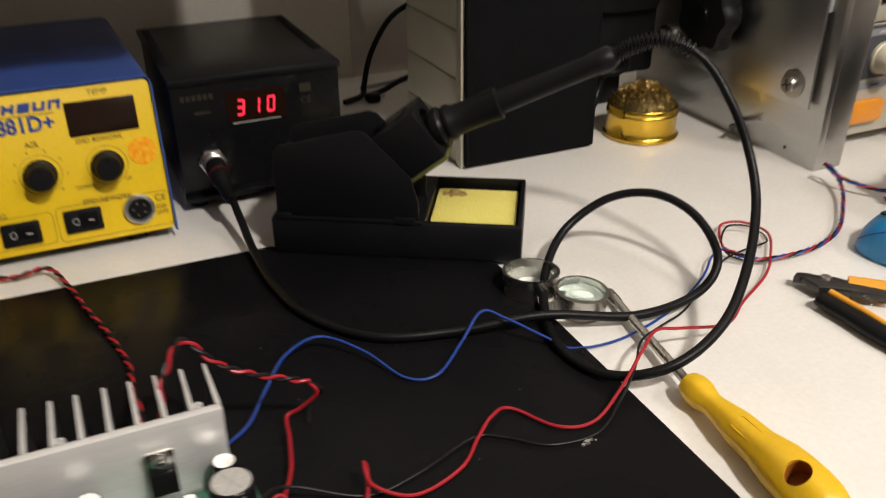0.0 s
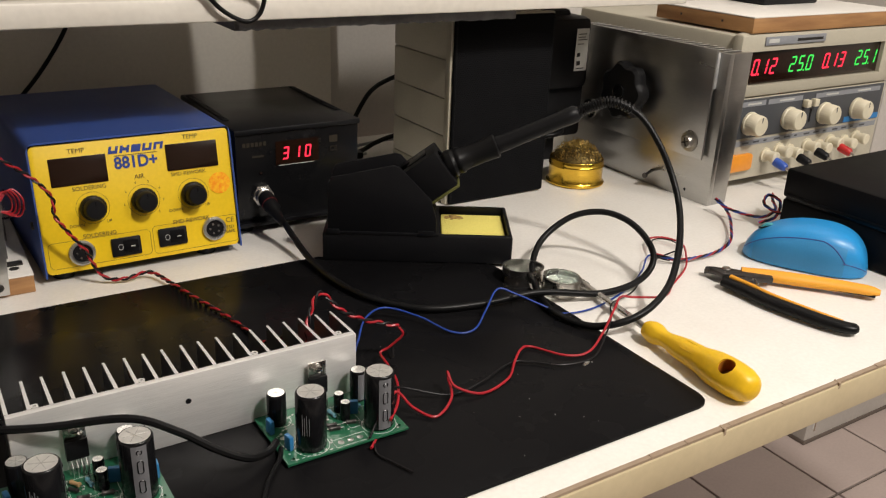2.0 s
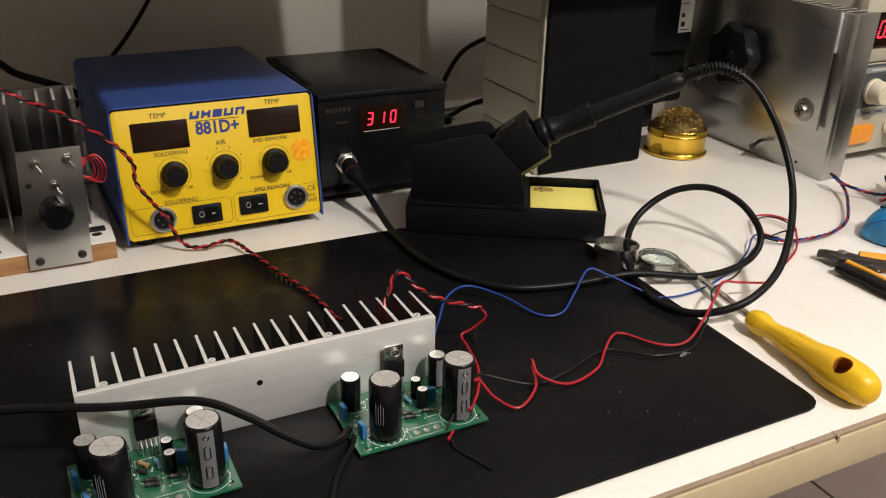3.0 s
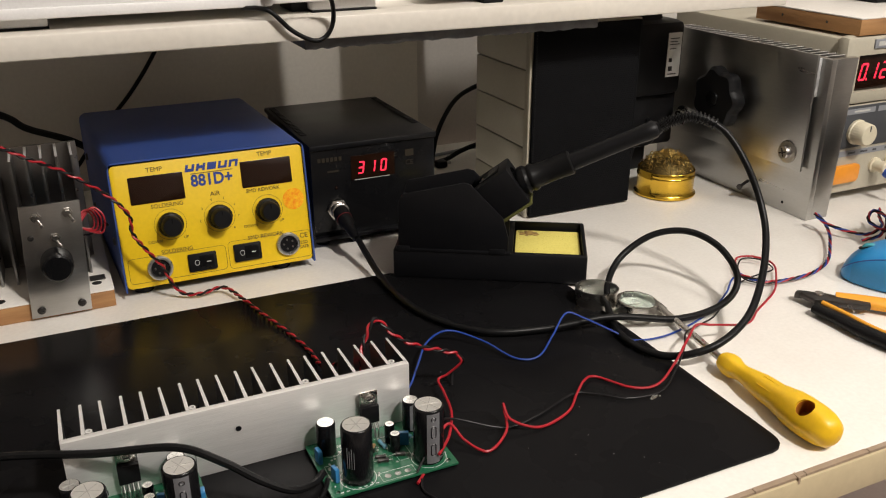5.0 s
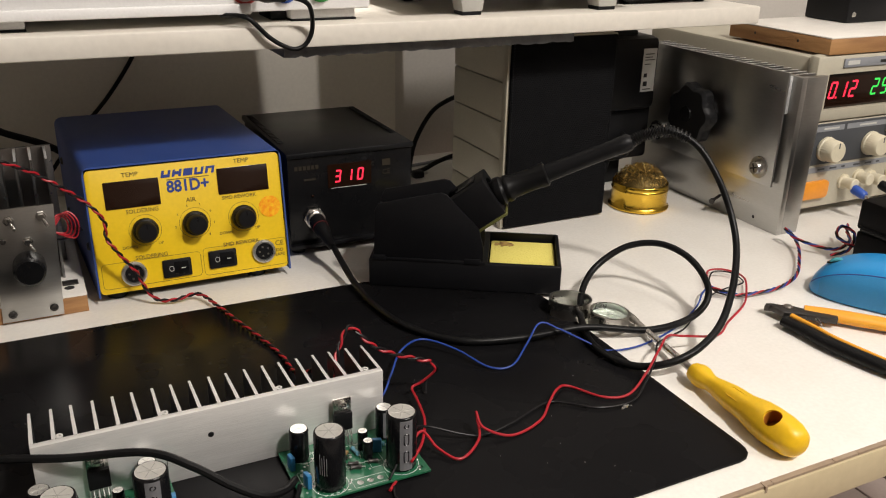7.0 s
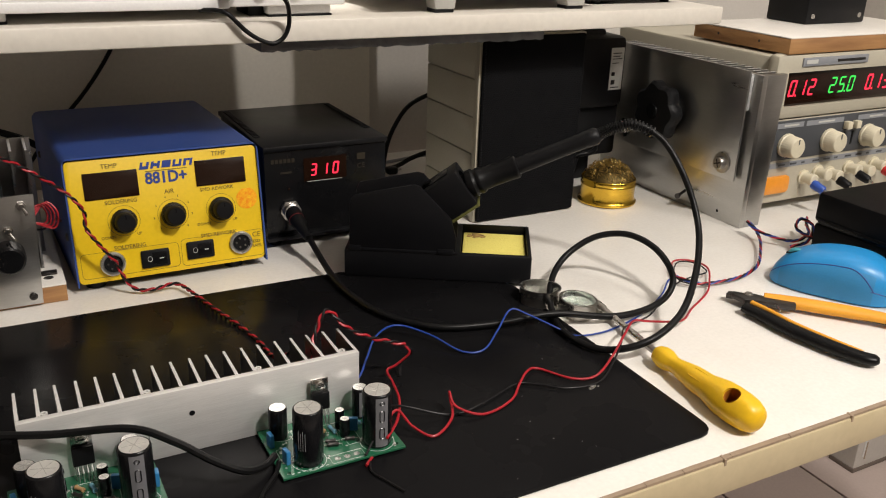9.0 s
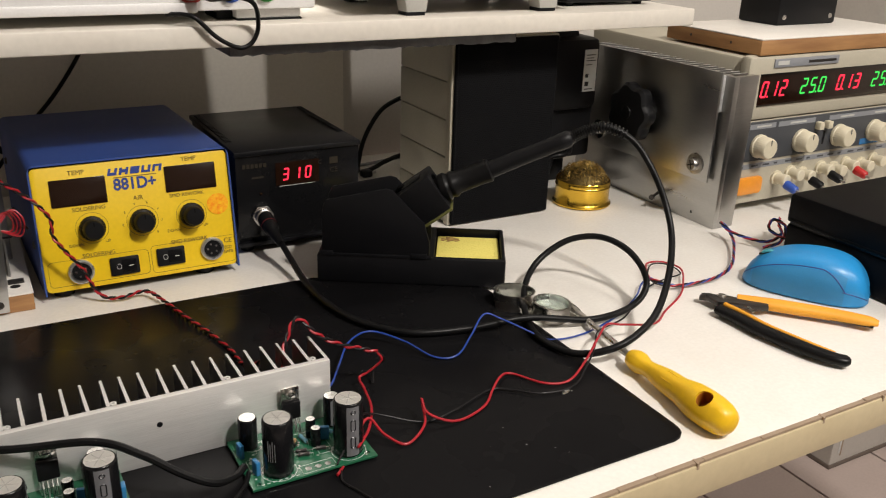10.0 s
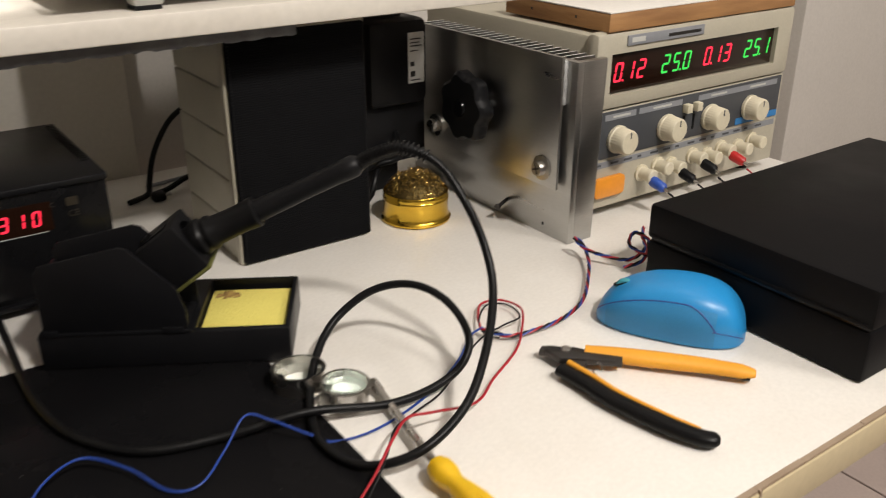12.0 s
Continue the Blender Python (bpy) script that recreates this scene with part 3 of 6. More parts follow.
part("small_print", box((0.0780, 0.1005, 0.0002), (0.1180, 0.1012, 0.0004), 0, m=PF), DARK_INK, st)
part("outline", rounded_loop(0.0920, 0.0245, 0.004, 0.00024, on_panel(0.0555, 0.0150, 0.0001)), DARK_INK, st)
part("outline", rounded_loop(0.0840, 0.0275, 0.004, 0.00024, on_panel(0.1460, 0.0155, 0.0001)), DARK_INK, st)
for k in range(8):
    a = radians(225 - 270 * k / 7)
    part("scale_number", letters(str(k + 1), 0.0032, on_panel(0.1 + 0.0185 * math.cos(a), 0.0562 + 0.0185 * math.sin(a), 0.0002)), DARK_INK, st)
for x in (0.175, 0.312):
    for y in (0.490, 0.670):
        part("foot", lathe([(0, 0), (0.0095, 0), (0.0105, 0.004), (0.0105, 0.0086), (0, 0.0086)], Matrix.Translation((x, y, TOP)), n=20), BLACK_PLASTIC, st, "black rubber foot")
for y, z in ((0.66, 0.842), (0.66, 0.785), (0.50, 0.80)):
    part("cover_screw", lathe([(0, 0.0025), (0.0032, 0.0022), (0.0045, 0), (0, 0)], aim((X0 + skew(y), y, z), (X0 - 1, y, z)), n=12), DARK_STEEL, st)

# ---- black soldering station ----
bs = thing("soldering_station", (0.428, 0.61, TOP), "black metal soldering station with a lit red display", "soldering station")
part("body", box((0.3585, 0.5190, 0.7590), (0.4985, 0.6980, 0.8610), 0.002), BLACK_METAL, bs, "black painted metal body")
bm = box((0.3560, 0.5120, 0.8600), (0.5010, 0.7010, 0.8660), 0.0015)
part("lid", bm, BLACK_METAL, bs, "black ribbed lid with vent teeth along its sides")
for k in range(22):
    y = 0.556 + 0.0062 * k
    for x in (0.3595, 0.4905):
        part("vent_tooth", box((x, y, 0.8661), (x + 0.007, y + 0.0030, 0.8675), 0.0003), BLACK_PLASTIC, bs)
part("bezel", box((0.3575, 0.5150, 0.7620), (0.4995, 0.5188, 0.8600), 0.001), BLACK_GLOSS, bs, "glossy black front panel")
part("front_lip", box((0.3570, 0.5090, 0.7590), (0.5000, 0.5186, 0.7640), 0.0015), BLACK_METAL, bs)
FB = face_frame((0.0, 0.5146, 0.0), (1, 0, 0), (0, 0, 1))
part("display_window", prism(rounded(0.050, 0.026, 0.001, 2), "z", 0, 0.0003, 0, m=FB @ Matrix.Translation((0.4265, 0.8365, 0))), WINDOW_DARK, bs, "dark red display window")
dg = part("display_digits", digits("310", 0.0070, 0.0138, 0.0059, FB @ Matrix.Translation((0.4085, 0.8290, 0.0004)), 0.12), RED_LED, bs, "glowing red digits")
part("print_line", box((0.4050, 0.8225, 0.0002), (0.4460, 0.8231, 0.0004), 0, m=FB), INK_LIGHT, bs)
bm = bmesh.new()
for k in range(6):
    box((0.3650 + 0.0046 * k, 0.8465, 0.0002), (0.3683 + 0.0046 * k, 0.8510, 0.0004), 0, bm, FB)
part("maker_mark", bm, INK_DIM, bs)
for text, size, u, v in (("C", 0.006, 0.4525, 0.8450), ("CE", 0.0080, 0.4690, 0.8345)):
    part("lettering", letters(text, size, FB @ Matrix.Translation((u, v, 0.0002))), INK_DIM, bs)
part("mark", box((0.4640, 0.8420, 0.0002), (0.4740, 0.8495, 0.0004), 0, m=FB), INK_DIM, bs)
part("small_print", box((0.3750, 0.8345, 0.0002), (0.3880, 0.8365, 0.0004), 0, m=FB), INK_DIM, bs)
part("indicator", lathe([(0, 0), (0.0014, 0), (0.0012, 0.0012), (0, 0.0016)], FB @ Matrix.Translation((0.3840, 0.8170, 0)), n=10), WINDOW_DARK, bs)
m = FB @ Matrix.Translation((0.3840, 0.7930, 0))
part("socket_nut", lathe([(0, 0), (0.0122, 0), (0.0122, 0.0045), (0.0095, 0.0055), (0.0092, 0.011), (0, 0.011)], m, n=6), STEEL, bs, "chrome hexagonal socket nut")
part("socket_ring", lathe([(0, 0.0), (0.0092, 0), (0.0096, 0.0115), (0.0082, 0.0125), (0, 0.0125)], m, n=28), STEEL, bs)
for x in (0.370, 0.487):
    for y in (0.530, 0.68):
        part("foot", lathe([(0, 0), (0.0075, 0), (0.0085, 0.0092), (0, 0.0092)], Matrix.Translation((x, y, TOP)), n=18), BLACK_PLASTIC, bs, "black rubber foot")

# ---- iron holder with sponge tray ----
HB = pose(0.405, 0.406, TOP + 0.0032, 0, 0, -30.9)
ho = thing("iron_holder", (0.405, 0.406, TOP + 0.0032), "black soldering iron holder with a sponge tray", "iron holder", rz=-30.9)


def hp(name, bm, mat, label="", parent=None):
    return part(name, bm, mat, parent or ho, label, local=True)


tray = box((0, 0, 0), (0.191, 0.093, 0.030), 0.0022)
tray = carve(tray, box((0.118, 0.005, 0.010), (0.187, 0.088, 0.05)))
hp("base", tray, BLACK_METAL, "black pressed base")
for y0 in (0.0015, 0.0460):
    hp("side_wall", prism([(0.005, 0.0296), (0.006, 0.080), (0.010, 0.087), (0.070, 0.1005), (0.076, 0.099), (0.108, 0.066), (0.1135, 0.046), (0.1135, 0.0296)], "y", y0, y0 + 0.0028, 0.0006), BLACK_METAL, "black sheet side wall")
hp("rear_wall", box((0.005, 0.0043, 0.0296), (0.0078, 0.046, 0.074), 0.0005), BLACK_METAL)
hp("floor_pan", box((0.008, 0.0043, 0.0296), (0.112, 0.046, 0.032), 0.0004), BLACK_PLASTIC)
hp("seat_strip", box((0.004, -0.0006, 0.0290), (0.116, 0.0014, 0.0318), 0.0004), BLACK_METAL)
hp("seat_tab", box((0.004, -0.0012, 0.0290), (0.017, 0.0004, 0.0345), 0.0004), BLACK_METAL)
hp("seat_tab", box((0.095, -0.0012, 0.0290), (0.111, 0.0004, 0.0345), 0.0004), BLACK_METAL)
sp = prism(rounded(0.066, 0.074, 0.002, 2), "z", 0.011, 0.0235, 0.0012, m=Matrix.Translation((0.1525, 0.0450, 0)))
hp("sponge", sp, SPONGE, "damp yellow cleaning sponge with a burnt spot")
bm = bmesh.new()
rng = random.Random(3)
for k in range(34):
    a, q = rng.uniform(0, 6.28), rng.uniform(0, 1)
    lathe([(0, 0.0002), (rng.uniform(0.0012, 0.0030), 0.00015), (0, 0.0004)], Matrix.Translation((0.1330 + 0.010 * q * math.cos(a), 0.0720 + 0.0065 * q * math.sin(a), 0.0234)), bm, 9)
hp("burnt_spot", bm, BURN, "brown burnt spots")
IRON = pose(0, 0, 0, 0, -24.5, 0)
HI = Matrix.Translation((0.105, 0.0240, 0.0880)) @ IRON
# the guide block that the iron sits in: a square sleeve
HK = Matrix.Translation((0.1215, 0.0250, 0.0985)) @ pose(0, 0, 0, 0, -37, 0)
blk = box((-0.040, -0.0200, -0.0200), (0.0, 0.0200, 0.0200), 0.0015)
cut = lathe([(0, -0.1), (0.0135, -0.1), (0.0135, 0.1), (0, 0.1)], Matrix.Rotation(radians(90), 4, "Y"), n=28)
cut.transform(Matrix.Translation((0, 0, 0.001)) @ pose(0, 0, 0, 0, 12, 0))
blk = carve(blk, cut)
blk.transform(HK)
hp("guide_block", blk, BLACK_PLASTIC, "square black plastic guide block")
hp("block_base", box((-0.038, -0.0195, -0.0232), (0.0005, 0.0195, -0.0201), 0.0008, m=HK), stuff_of("olive_plastic", (0.10, 0.10, 0.028), None, 0.45), "olive plastic lower plate")
hp("block_slot", box((-0.032, -0.010, 0.0198), (-0.010, 0.010, 0.0214), 0.0008, m=HK), BLACK_GLOSS)
hp("pivot_screw", lathe([(0, 0.0022), (0.003, 0.0018), (0.0042, 0), (0, 0)], aim((0.006, 0.030, 0.072), (-1, 0.030, 0.072)), n=12), STEEL)

# ---- soldering iron with its cord ----
ir = thing("soldering_iron", (0.535, 0.372, TOP), "black soldering iron resting in its holder, with a long cord", "soldering iron")
AX = HB @ HI @ Matrix.Rotation(radians(90), 4, "Y")
part("grip_collar", lathe([(0, 0.0), (0.0118, 0.0), (0.0118, 0.018), (0.0135, 0.0195), (0.0146, 0.0215), (0.0146, 0.0265), (0.0128, 0.0285), (0.0126, 0.0300), (0.0136, 0.0315), (0.0134, 0.0345), (0.0116, 0.0370), (0.0112, 0.050), (0.0112, 0.060), (0.0117, 0.066), (0.0121, 0.0715), (0.0100, 0.073), (0, 0.073)], AX), BLACK_RUBBER, ir, "soft black rubber grip")
part("handle", lathe([(0, 0.073), (0.0088, 0.073), (0.0080, 0.115), (0.0080, 0.140), (0.0086, 0.147), (0.0086, 0.155), (0.0062, 0.158), (0, 0.158)], AX), BLACK_PLASTIC, ir, "black plastic handle")
part("barrel", lathe([(0, -0.055), (0.0025, -0.055), (0.0035, -0.035), (0.0045, 0.0), (0, 0.0)], AX, n=16), STEEL, ir)
boot = AX @ Vector((0, 0, 0.156))
HOLD = lambda u, y, z: HB @ Vector((u, y, z))
cord_pts = [boot, HOLD(0.262, 0.0245, 0.1605), HOLD(0.283, 0.0235, 0.1650), (0.678, 0.262, 0.9070), (0.686, 0.240, 0.8830), (0.690, 0.220, 0.8523), (0.681, 0.198, 0.8263), (0.651, 0.167, 0.8034), (0.616, 0.144, 0.7831), (0.575, 0.137, 0.7689), (0.545, 0.158, 0.7580), (0.535, 0.199, 0.7570), (0.551, 0.244, 0.7580), (0.578, 0.285, 0.7640), (0.606, 0.304, 0.7792), (0.638, 0.299, 0.7982),
            (0.664, 0.278, 0.8046), (0.678, 0.248, 0.7961), (0.676, 0.219, 0.7768), (0.651, 0.208, 0.7605), (0.600, 0.207, 0.7570), (0.539, 0.224, 0.7640), (0.484, 0.239, 0.7580), (0.434, 0.256, 0.7575), (0.402, 0.298, 0.7575), (0.390, 0.350, 0.7575), (0.3885, 0.400, 0.7600), (0.3885, 0.440, 0.7690), (0.3875, 0.470, 0.7800), (0.3850, 0.4930, 0.7900)]
line = glide(cord_pts, 10)
part("cord", hose(line, 0.0032, n=12), BLACK_RUBBER, ir, "glossy black cord lying in a loop")
bl = line[:28]
fine = [a.lerp(b, k / 6) for a, b in zip(bl, bl[1:]) for k in range(6)]
ribs = hose(fine, [0.0062 if k < 12 else (0.0060 if (k // 4) % 2 else 0.0042) - 0.000005 * k for k in range(len(fine))], n=14)
part("strain_relief", ribs, BLACK_RUBBER, ir, "ribbed black strain relief")
m = aim((0.3840, 0.5040, 0.7925), (0.3860, 0.455, 0.7760))
pl = part("plug", lathe([(0, -0.002), (0.0086, -0.002), (0.0088, 0.011), (0.0080, 0.013), (0.0082, 0.021), (0.0062, 0.024), (0.0052, 0.036), (0.0036, 0.046), (0, 0.046)], m), BLACK_RUBBER, ir, "black round cable plug")
part("plug_ring", lathe([(0.0083, 0.0115), (0.0087, 0.0115), (0.0087, 0.0127), (0.0083, 0.0127)], m), stuff_of("dark_red_mark", (0.10, 0.01, 0.01), None, 0.4), pl)

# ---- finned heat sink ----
def lit_top(bm):
    """The second, lit material on the faces that look up; the sides keep the shaded one."""
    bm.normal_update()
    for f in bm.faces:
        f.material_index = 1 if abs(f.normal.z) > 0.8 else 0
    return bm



hs = thing("heat_sink", (0.2065, 0.18, TOP + 0.003), "finned bare aluminium heat sink standing on the black mat", "heat sink")
ZB, ZT = TOP + 0.0032, 0.8030
part("base_plate", box((0.0915, 0.1645, ZB), (0.3215, 0.1695, ZT), 0.0004), ALU, hs, "brushed aluminium base plate")
for k in range(19):
    x = 0.0926 + 0.01265 * k
    lean_k = 0.0004 * math.sin(k * 2.3)
    bm = prism([(x - 0.0012, 0.1694), (x + 0.0012, 0.1694), (x + 0.0009 + lean_k, 0.2060), (x - 0.0009 + lean_k, 0.2060)], "z", ZB, ZT)
    # light painted by material: dark shaded sides, bright top
    fin = part("fin", lit_top(bm), (ALU_SHADE, ALU), hs)
    if k in (1, 6, 12, 17):
        part("screw_boss", lathe([(0.0013, 0), (0.0024, 0), (0.0024, ZT - ZB), (0.0013, ZT - ZB), (0.0013, 0)], Matrix.Translation((x + 0.0032, 0.1722, ZB)), n=14), ALU, fin)
part("screw_hole", lathe([(0, 0), (0.0018, 0), (0.0020, 0.0004), (0, 0.0004)], aim((0.1985, 0.1646, 0.7835), (0.1985, 0, 0.7835)), n=12), BLACK_METAL, hs)
part("scratch", box((0.1690, 0.1640, 0.762), (0.1693, 0.1646, 0.778)), BLACK_METAL, hs)


# ---- amplifier boards ----
def capacitor(r, h, x, y, z0, parent, turn, tall=True):
    m = Matrix.Translation((x, y, z0)) @ Matrix.Rotation(radians(turn), 4, "Z")
    c = part("capacitor", lathe([(0, 0.0004), (r * 0.93, 0.0004), (r, 0.0018), (r, h - 0.0016), (r * 0.95, h - 0.0004), (r * 0.88, h), (r * 0.86, h - 0.0003)], m, n=30), CAP_SLEEVE, parent, "black electrolytic capacitor", local=True)
    top = lathe([(r * 0.87, h - 0.0005), (r * 0.86, h - 0.0001), (0, h - 0.0001)], m, n=30)
    part("can_top", top, CAP_TOP, c, local=True)
    cross = bmesh.new()
    for a in (0, 60, 120):
        box((-r * 0.7, -0.00018, h - 0.0002), (r * 0.7, 0.00018, h + 0.00002), 0, cross, m @ Matrix.Rotation(radians(a), 4, "Z"))
    part("vent_score", cross, SCORE, c, local=True)
    t = bmesh.new()
    n = 7
    lo, hi = [], []
    for k in range(n):
        a = radians(-25 + 50 * k / (n - 1))
        lo.append(t.verts.new((1.006 * r * math.sin(a), -1.006 * r * math.cos(a), 0.002)))
        hi.append(t.verts.new((1.006 * r * math.sin(a), -1.006 * r * math.cos(a), h - 0.0018)))
    for k in range(n - 1):
        t.faces.new((lo[k], lo[k + 1], hi[k + 1], hi[k]))
    t.transform(m @ Matrix.Rotation(radians(58), 4, "Z"))
    part("stripe", t, CAP_STRIPE, c, local=True)
    if tall:
        marks = bmesh.new()
        for k, z in enumerate((0.30, 0.62, 0.86)):
            w, hh = (0.0032, h * 0.20) if k < 2 else (0.0030, h * 0.06)
            rounded_loop(w, hh, w * 0.4, 0.00035, m @ Matrix.Rotation(radians(58), 4, "Z") @ Matrix.Translation((0, -1.012 * r, h * z)) @ Matrix.Rotation(radians(90), 4, "X"), marks)
        part("minus_marks", marks, CAP_SLEEVE, c, local=True)
        prints = bmesh.new()
        for k in range(4):
            a = radians(-70 - 9 * k)
            box((-0.00016, -0.0001, -h * 0.22), (0.00016, 0.0001, h * (0.10 + 0.05 * (k % 2))), 0, prints, m @ Matrix.Rotation(a, 4, "Z") @ Matrix.Translation((0, -1.004 * r, h * 0.55)))
        part("print", prints, LABEL_GREY, c, local=True)
    return c


def resistor(a, b, r, mat, parent):
    a, b = Vector(a), Vector(b)
    d = (b - a)
    ln = d.length
    ob = part("resistor", lathe([(0, ln * 0.2), (r, ln * 0.21), (r * 1.1, ln * 0.28), (r * 0.85, ln * 0.36), (r * 0.85, ln * 0.64), (r * 1.1, ln * 0.72), (r, ln * 0.79), (0, ln * 0.8)], aim(a, b), n=12), mat, parent, local=True)
    part("lead", hose([a - Vector((0, 0, 0.003)), a, b, b - Vector((0, 0, 0.003))], 0.0003, n=6), STEEL, ob, local=True)
    return ob


def amplifier_board():
    pcb = thing("amplifier_board", (0.2885, 0.136, TOP + 0.0032), "small green amplifier circuit board with tall capacitors, beside the heat sink", "circuit board", group="boards at the heat sink")
    Z = 0.0034
    x0, x1, y0, y1 = -0.0465, 0.0425, -0.0335, 0.0278
    bm = box((x0, y0, Z - 0.0016), (x1, y1, Z), 0.0002)
    for hx, hy in ((x0 + 0.005, y0 + 0.005), (x1 - 0.005, y0 + 0.006)):
        bm = carve(bm, lathe([(0, -0.01), (0.0017, -0.01), (0.0017, 0.01), (0, 0.01)], Matrix.Translation((hx, hy, 0)), n=16))
    part("board", bm, PCB_GREEN, pcb, "green circuit board", local=True, smooth=0)
    capacitor(0.0102, 0.0420, -0.0245, -0.0205, Z, pcb, 40)
    capacitor(0.0104, 0.0425, 0.0265, -0.0195, Z, pcb, -62)
    capacitor(0.0066, 0.0245, -0.0345, 0.0150, Z, pcb, 20, False)
    capacitor(0.0060, 0.0245, 0.0285, 0.0165, Z, pcb, -60, False)
    capacitor(0.0036, 0.0150, 0.0090, 0.0080, Z, pcb, 20, False)
    capacitor(0.0036, 0.0145, 0.0085, -0.0035, Z, pcb, 60, False)
    for x, y, rz in ((-0.0430, 0.0060, 8), (-0.0390, -0.0170, 10), (0.0395, -0.0060, -5), (0.0165, 0.0010, 70)):
        part("film_capacitor", box((-0.0016, -0.0036, Z), (0.0016, 0.0036, Z + 0.0105), 0.0007, m=Matrix.Translation((x, y, 0)) @ Matrix.Rotation(radians(rz), 4, "Z")), BLUE_FILM, pcb, "blue film capacitor", local=True)
    for a, b, mat in (((0.0010, 0.012, Z + 0.002), (0.0035, -0.002, Z + 0.002), BLUE_RES), ((0.0155, 0.011, Z + 0.002), (0.0200, -0.002, Z + 0.002), BLUE_RES), ((0.0200, 0.013, Z + 0.002), (0.0245, 0.002, Z + 0.002), BLUE_RES),
                      ((-0.0100, -0.006, Z + 0.002), (0.0020, -0.010, Z + 0.002), DARK_STEEL), ((-0.0100, -0.011, Z + 0.002), (0.0025, -0.014, Z + 0.002), DARK_STEEL), ((0.0040, -0.009, Z + 0.002), (0.0150, -0.012, Z + 0.002), DARK_STEEL), ((-0.0110, 0.006, Z + 0.002), (-0.0040, -0.002, Z + 0.002), DARK_STEEL), ((-0.0090, 0.013, Z + 0.002), (-0.0020, 0.003, Z + 0.002), BROWN_RES)):
        resistor(a, b, 0.0015, mat, pcb)
    # amplifier chip screwed to the heat sink
    ch = part("amplifier_chip", box((-0.0066, 0.0208, 0.0130), (0.0066, 0.0254, 0.0265), 0.0005), BLACK_PLASTIC, pcb, "black power chip screwed to the heat sink", local=True)
    part("tab", box((-0.0066, 0.0236, 0.0265), (0.0066, 0.0254, 0.0375), 0.0003), STEEL, ch, local=True)
    part("screw", lathe([(0, 0.0024), (0.0028, 0.0020), (0.0036, 0.0006), (0.0044, 0.0005), (0.0044, 0), (0, 0)], aim((0, 0.0236, 0.0322), (0, -1, 0.0322)), n=18), STEEL, ch, local=True)
    part("screw_slot", box((-0.0020, 0.0210, 0.0318), (0.0020, 0.0215, 0.0326)), BLACK_METAL, ch, local=True)
    for k in range(9):
        x = -0.0056 + 0.0014 * k
        y = 0.0170 if k % 2 else 0.0205
        part("pin", hose([Vector((x, 0.0228, 0.0132)), Vector((x, y, 0.0095)), Vector((x, y, Z))], 0.00045, n=5), TIN_SOLDER, ch, local=True)
    silk = bmesh.new()
    for cx, cy, r in ((-0.0245, -0.0205, 0.0118), (0.0265, -0.0195, 0.0118), (-0.032, 0.015, 0.0070), (0.0305, 0.012, 0.0068)):
        lathe([(r, Z), (r + 0.0004, Z), (r + 0.0004, Z + 0.0001), (r, Z + 0.0001)], Matrix.Translation((cx, cy, 0)), silk, 32)
    for cx, cy, w, hh in ((0.0010, -0.0270, 0.024, 0.009), (-0.0380, -0.0075, 0.007, 0.014), (0.0, 0.004, 0.020, 0.022), (0.012, -0.002, 0.010, 0.026)):
        rounded_loop(w, hh, 0.0008, 0.00016, Matrix.Translation((cx, cy, Z)), silk)
    for k in range(7):
        box((-0.040 + 0.004 * k, -0.0312, Z), (-0.0378 + 0.004 * k, -0.0304, Z + 0.00012), 0, silk)
    part("board_print", silk, SILK, pcb, local=True)
    for x, y in ((-0.0060, -0.0270), (0.0010, -0.0270), (0.0080, -0.0270), (-0.038, -0.0040), (-0.038, -0.0110)):
        part("solder_pad", lathe([(0, Z + 0.0006), (0.0012, Z + 0.0003), (0.0022, Z + 0.0001), (0.0022, Z)], Matrix.Translation((x, y, 0)), None, 14), TIN_SOLDER, pcb, local=True)
    pads = bmesh.new()
    rng = random.Random(8)
    for k in range(60):
        lathe([(0, Z + 0.0005), (0.0007, Z + 0.0003), (0.0010, Z)], Matrix.Translation((rng.uniform(x0 + 0.004, x1 - 0.004), rng.uniform(y0 + 0.004, y1 - 0.008), 0)), pads, 7)
    tagged(part("solder_joint", pads, TIN_SOLDER, pcb, local=True), kind="stuff")
    for hx, hy in ((x0 + 0.005, y0 + 0.005), (x1 - 0.005, y0 + 0.006), (x0 + 0.005, y1 - 0.005), (x1 - 0.005, y1 - 0.005)):
        part("stub", rod((hx, hy, 0), (hx, hy, Z - 0.0017), 0.0018, n=8), TIN_SOLDER, pcb, local=True)
    return pcb


board = amplifier_board()
copy_thing(board, pose(0.1275, 0.1380, TOP + 0.0032, 0, 0, 0.8))


# ---- wires ----
def wire(name, pts, r, mat, label, steps=10):
    return single(name, hose(glide(pts, steps), r, n=8), mat, label, "wire")


def twisted(name, pts, r, mats, pitch, label):
    lines = strands(pts, len(mats), r * (1.05 if len(mats) == 2 else 1.2), pitch)
    p0 = Vector(pts[0])
    t = thing(name, tuple(p0), label, "wire")
    for ln, mat in zip(lines, mats):
        part("strand", hose(ln, r, n=7), mat, t, {"red_wire_sleeve": "red wire", "blue_wire_sleeve": "blue wire", "black_wire_sleeve": "black wire"}[mat.name])
    return t


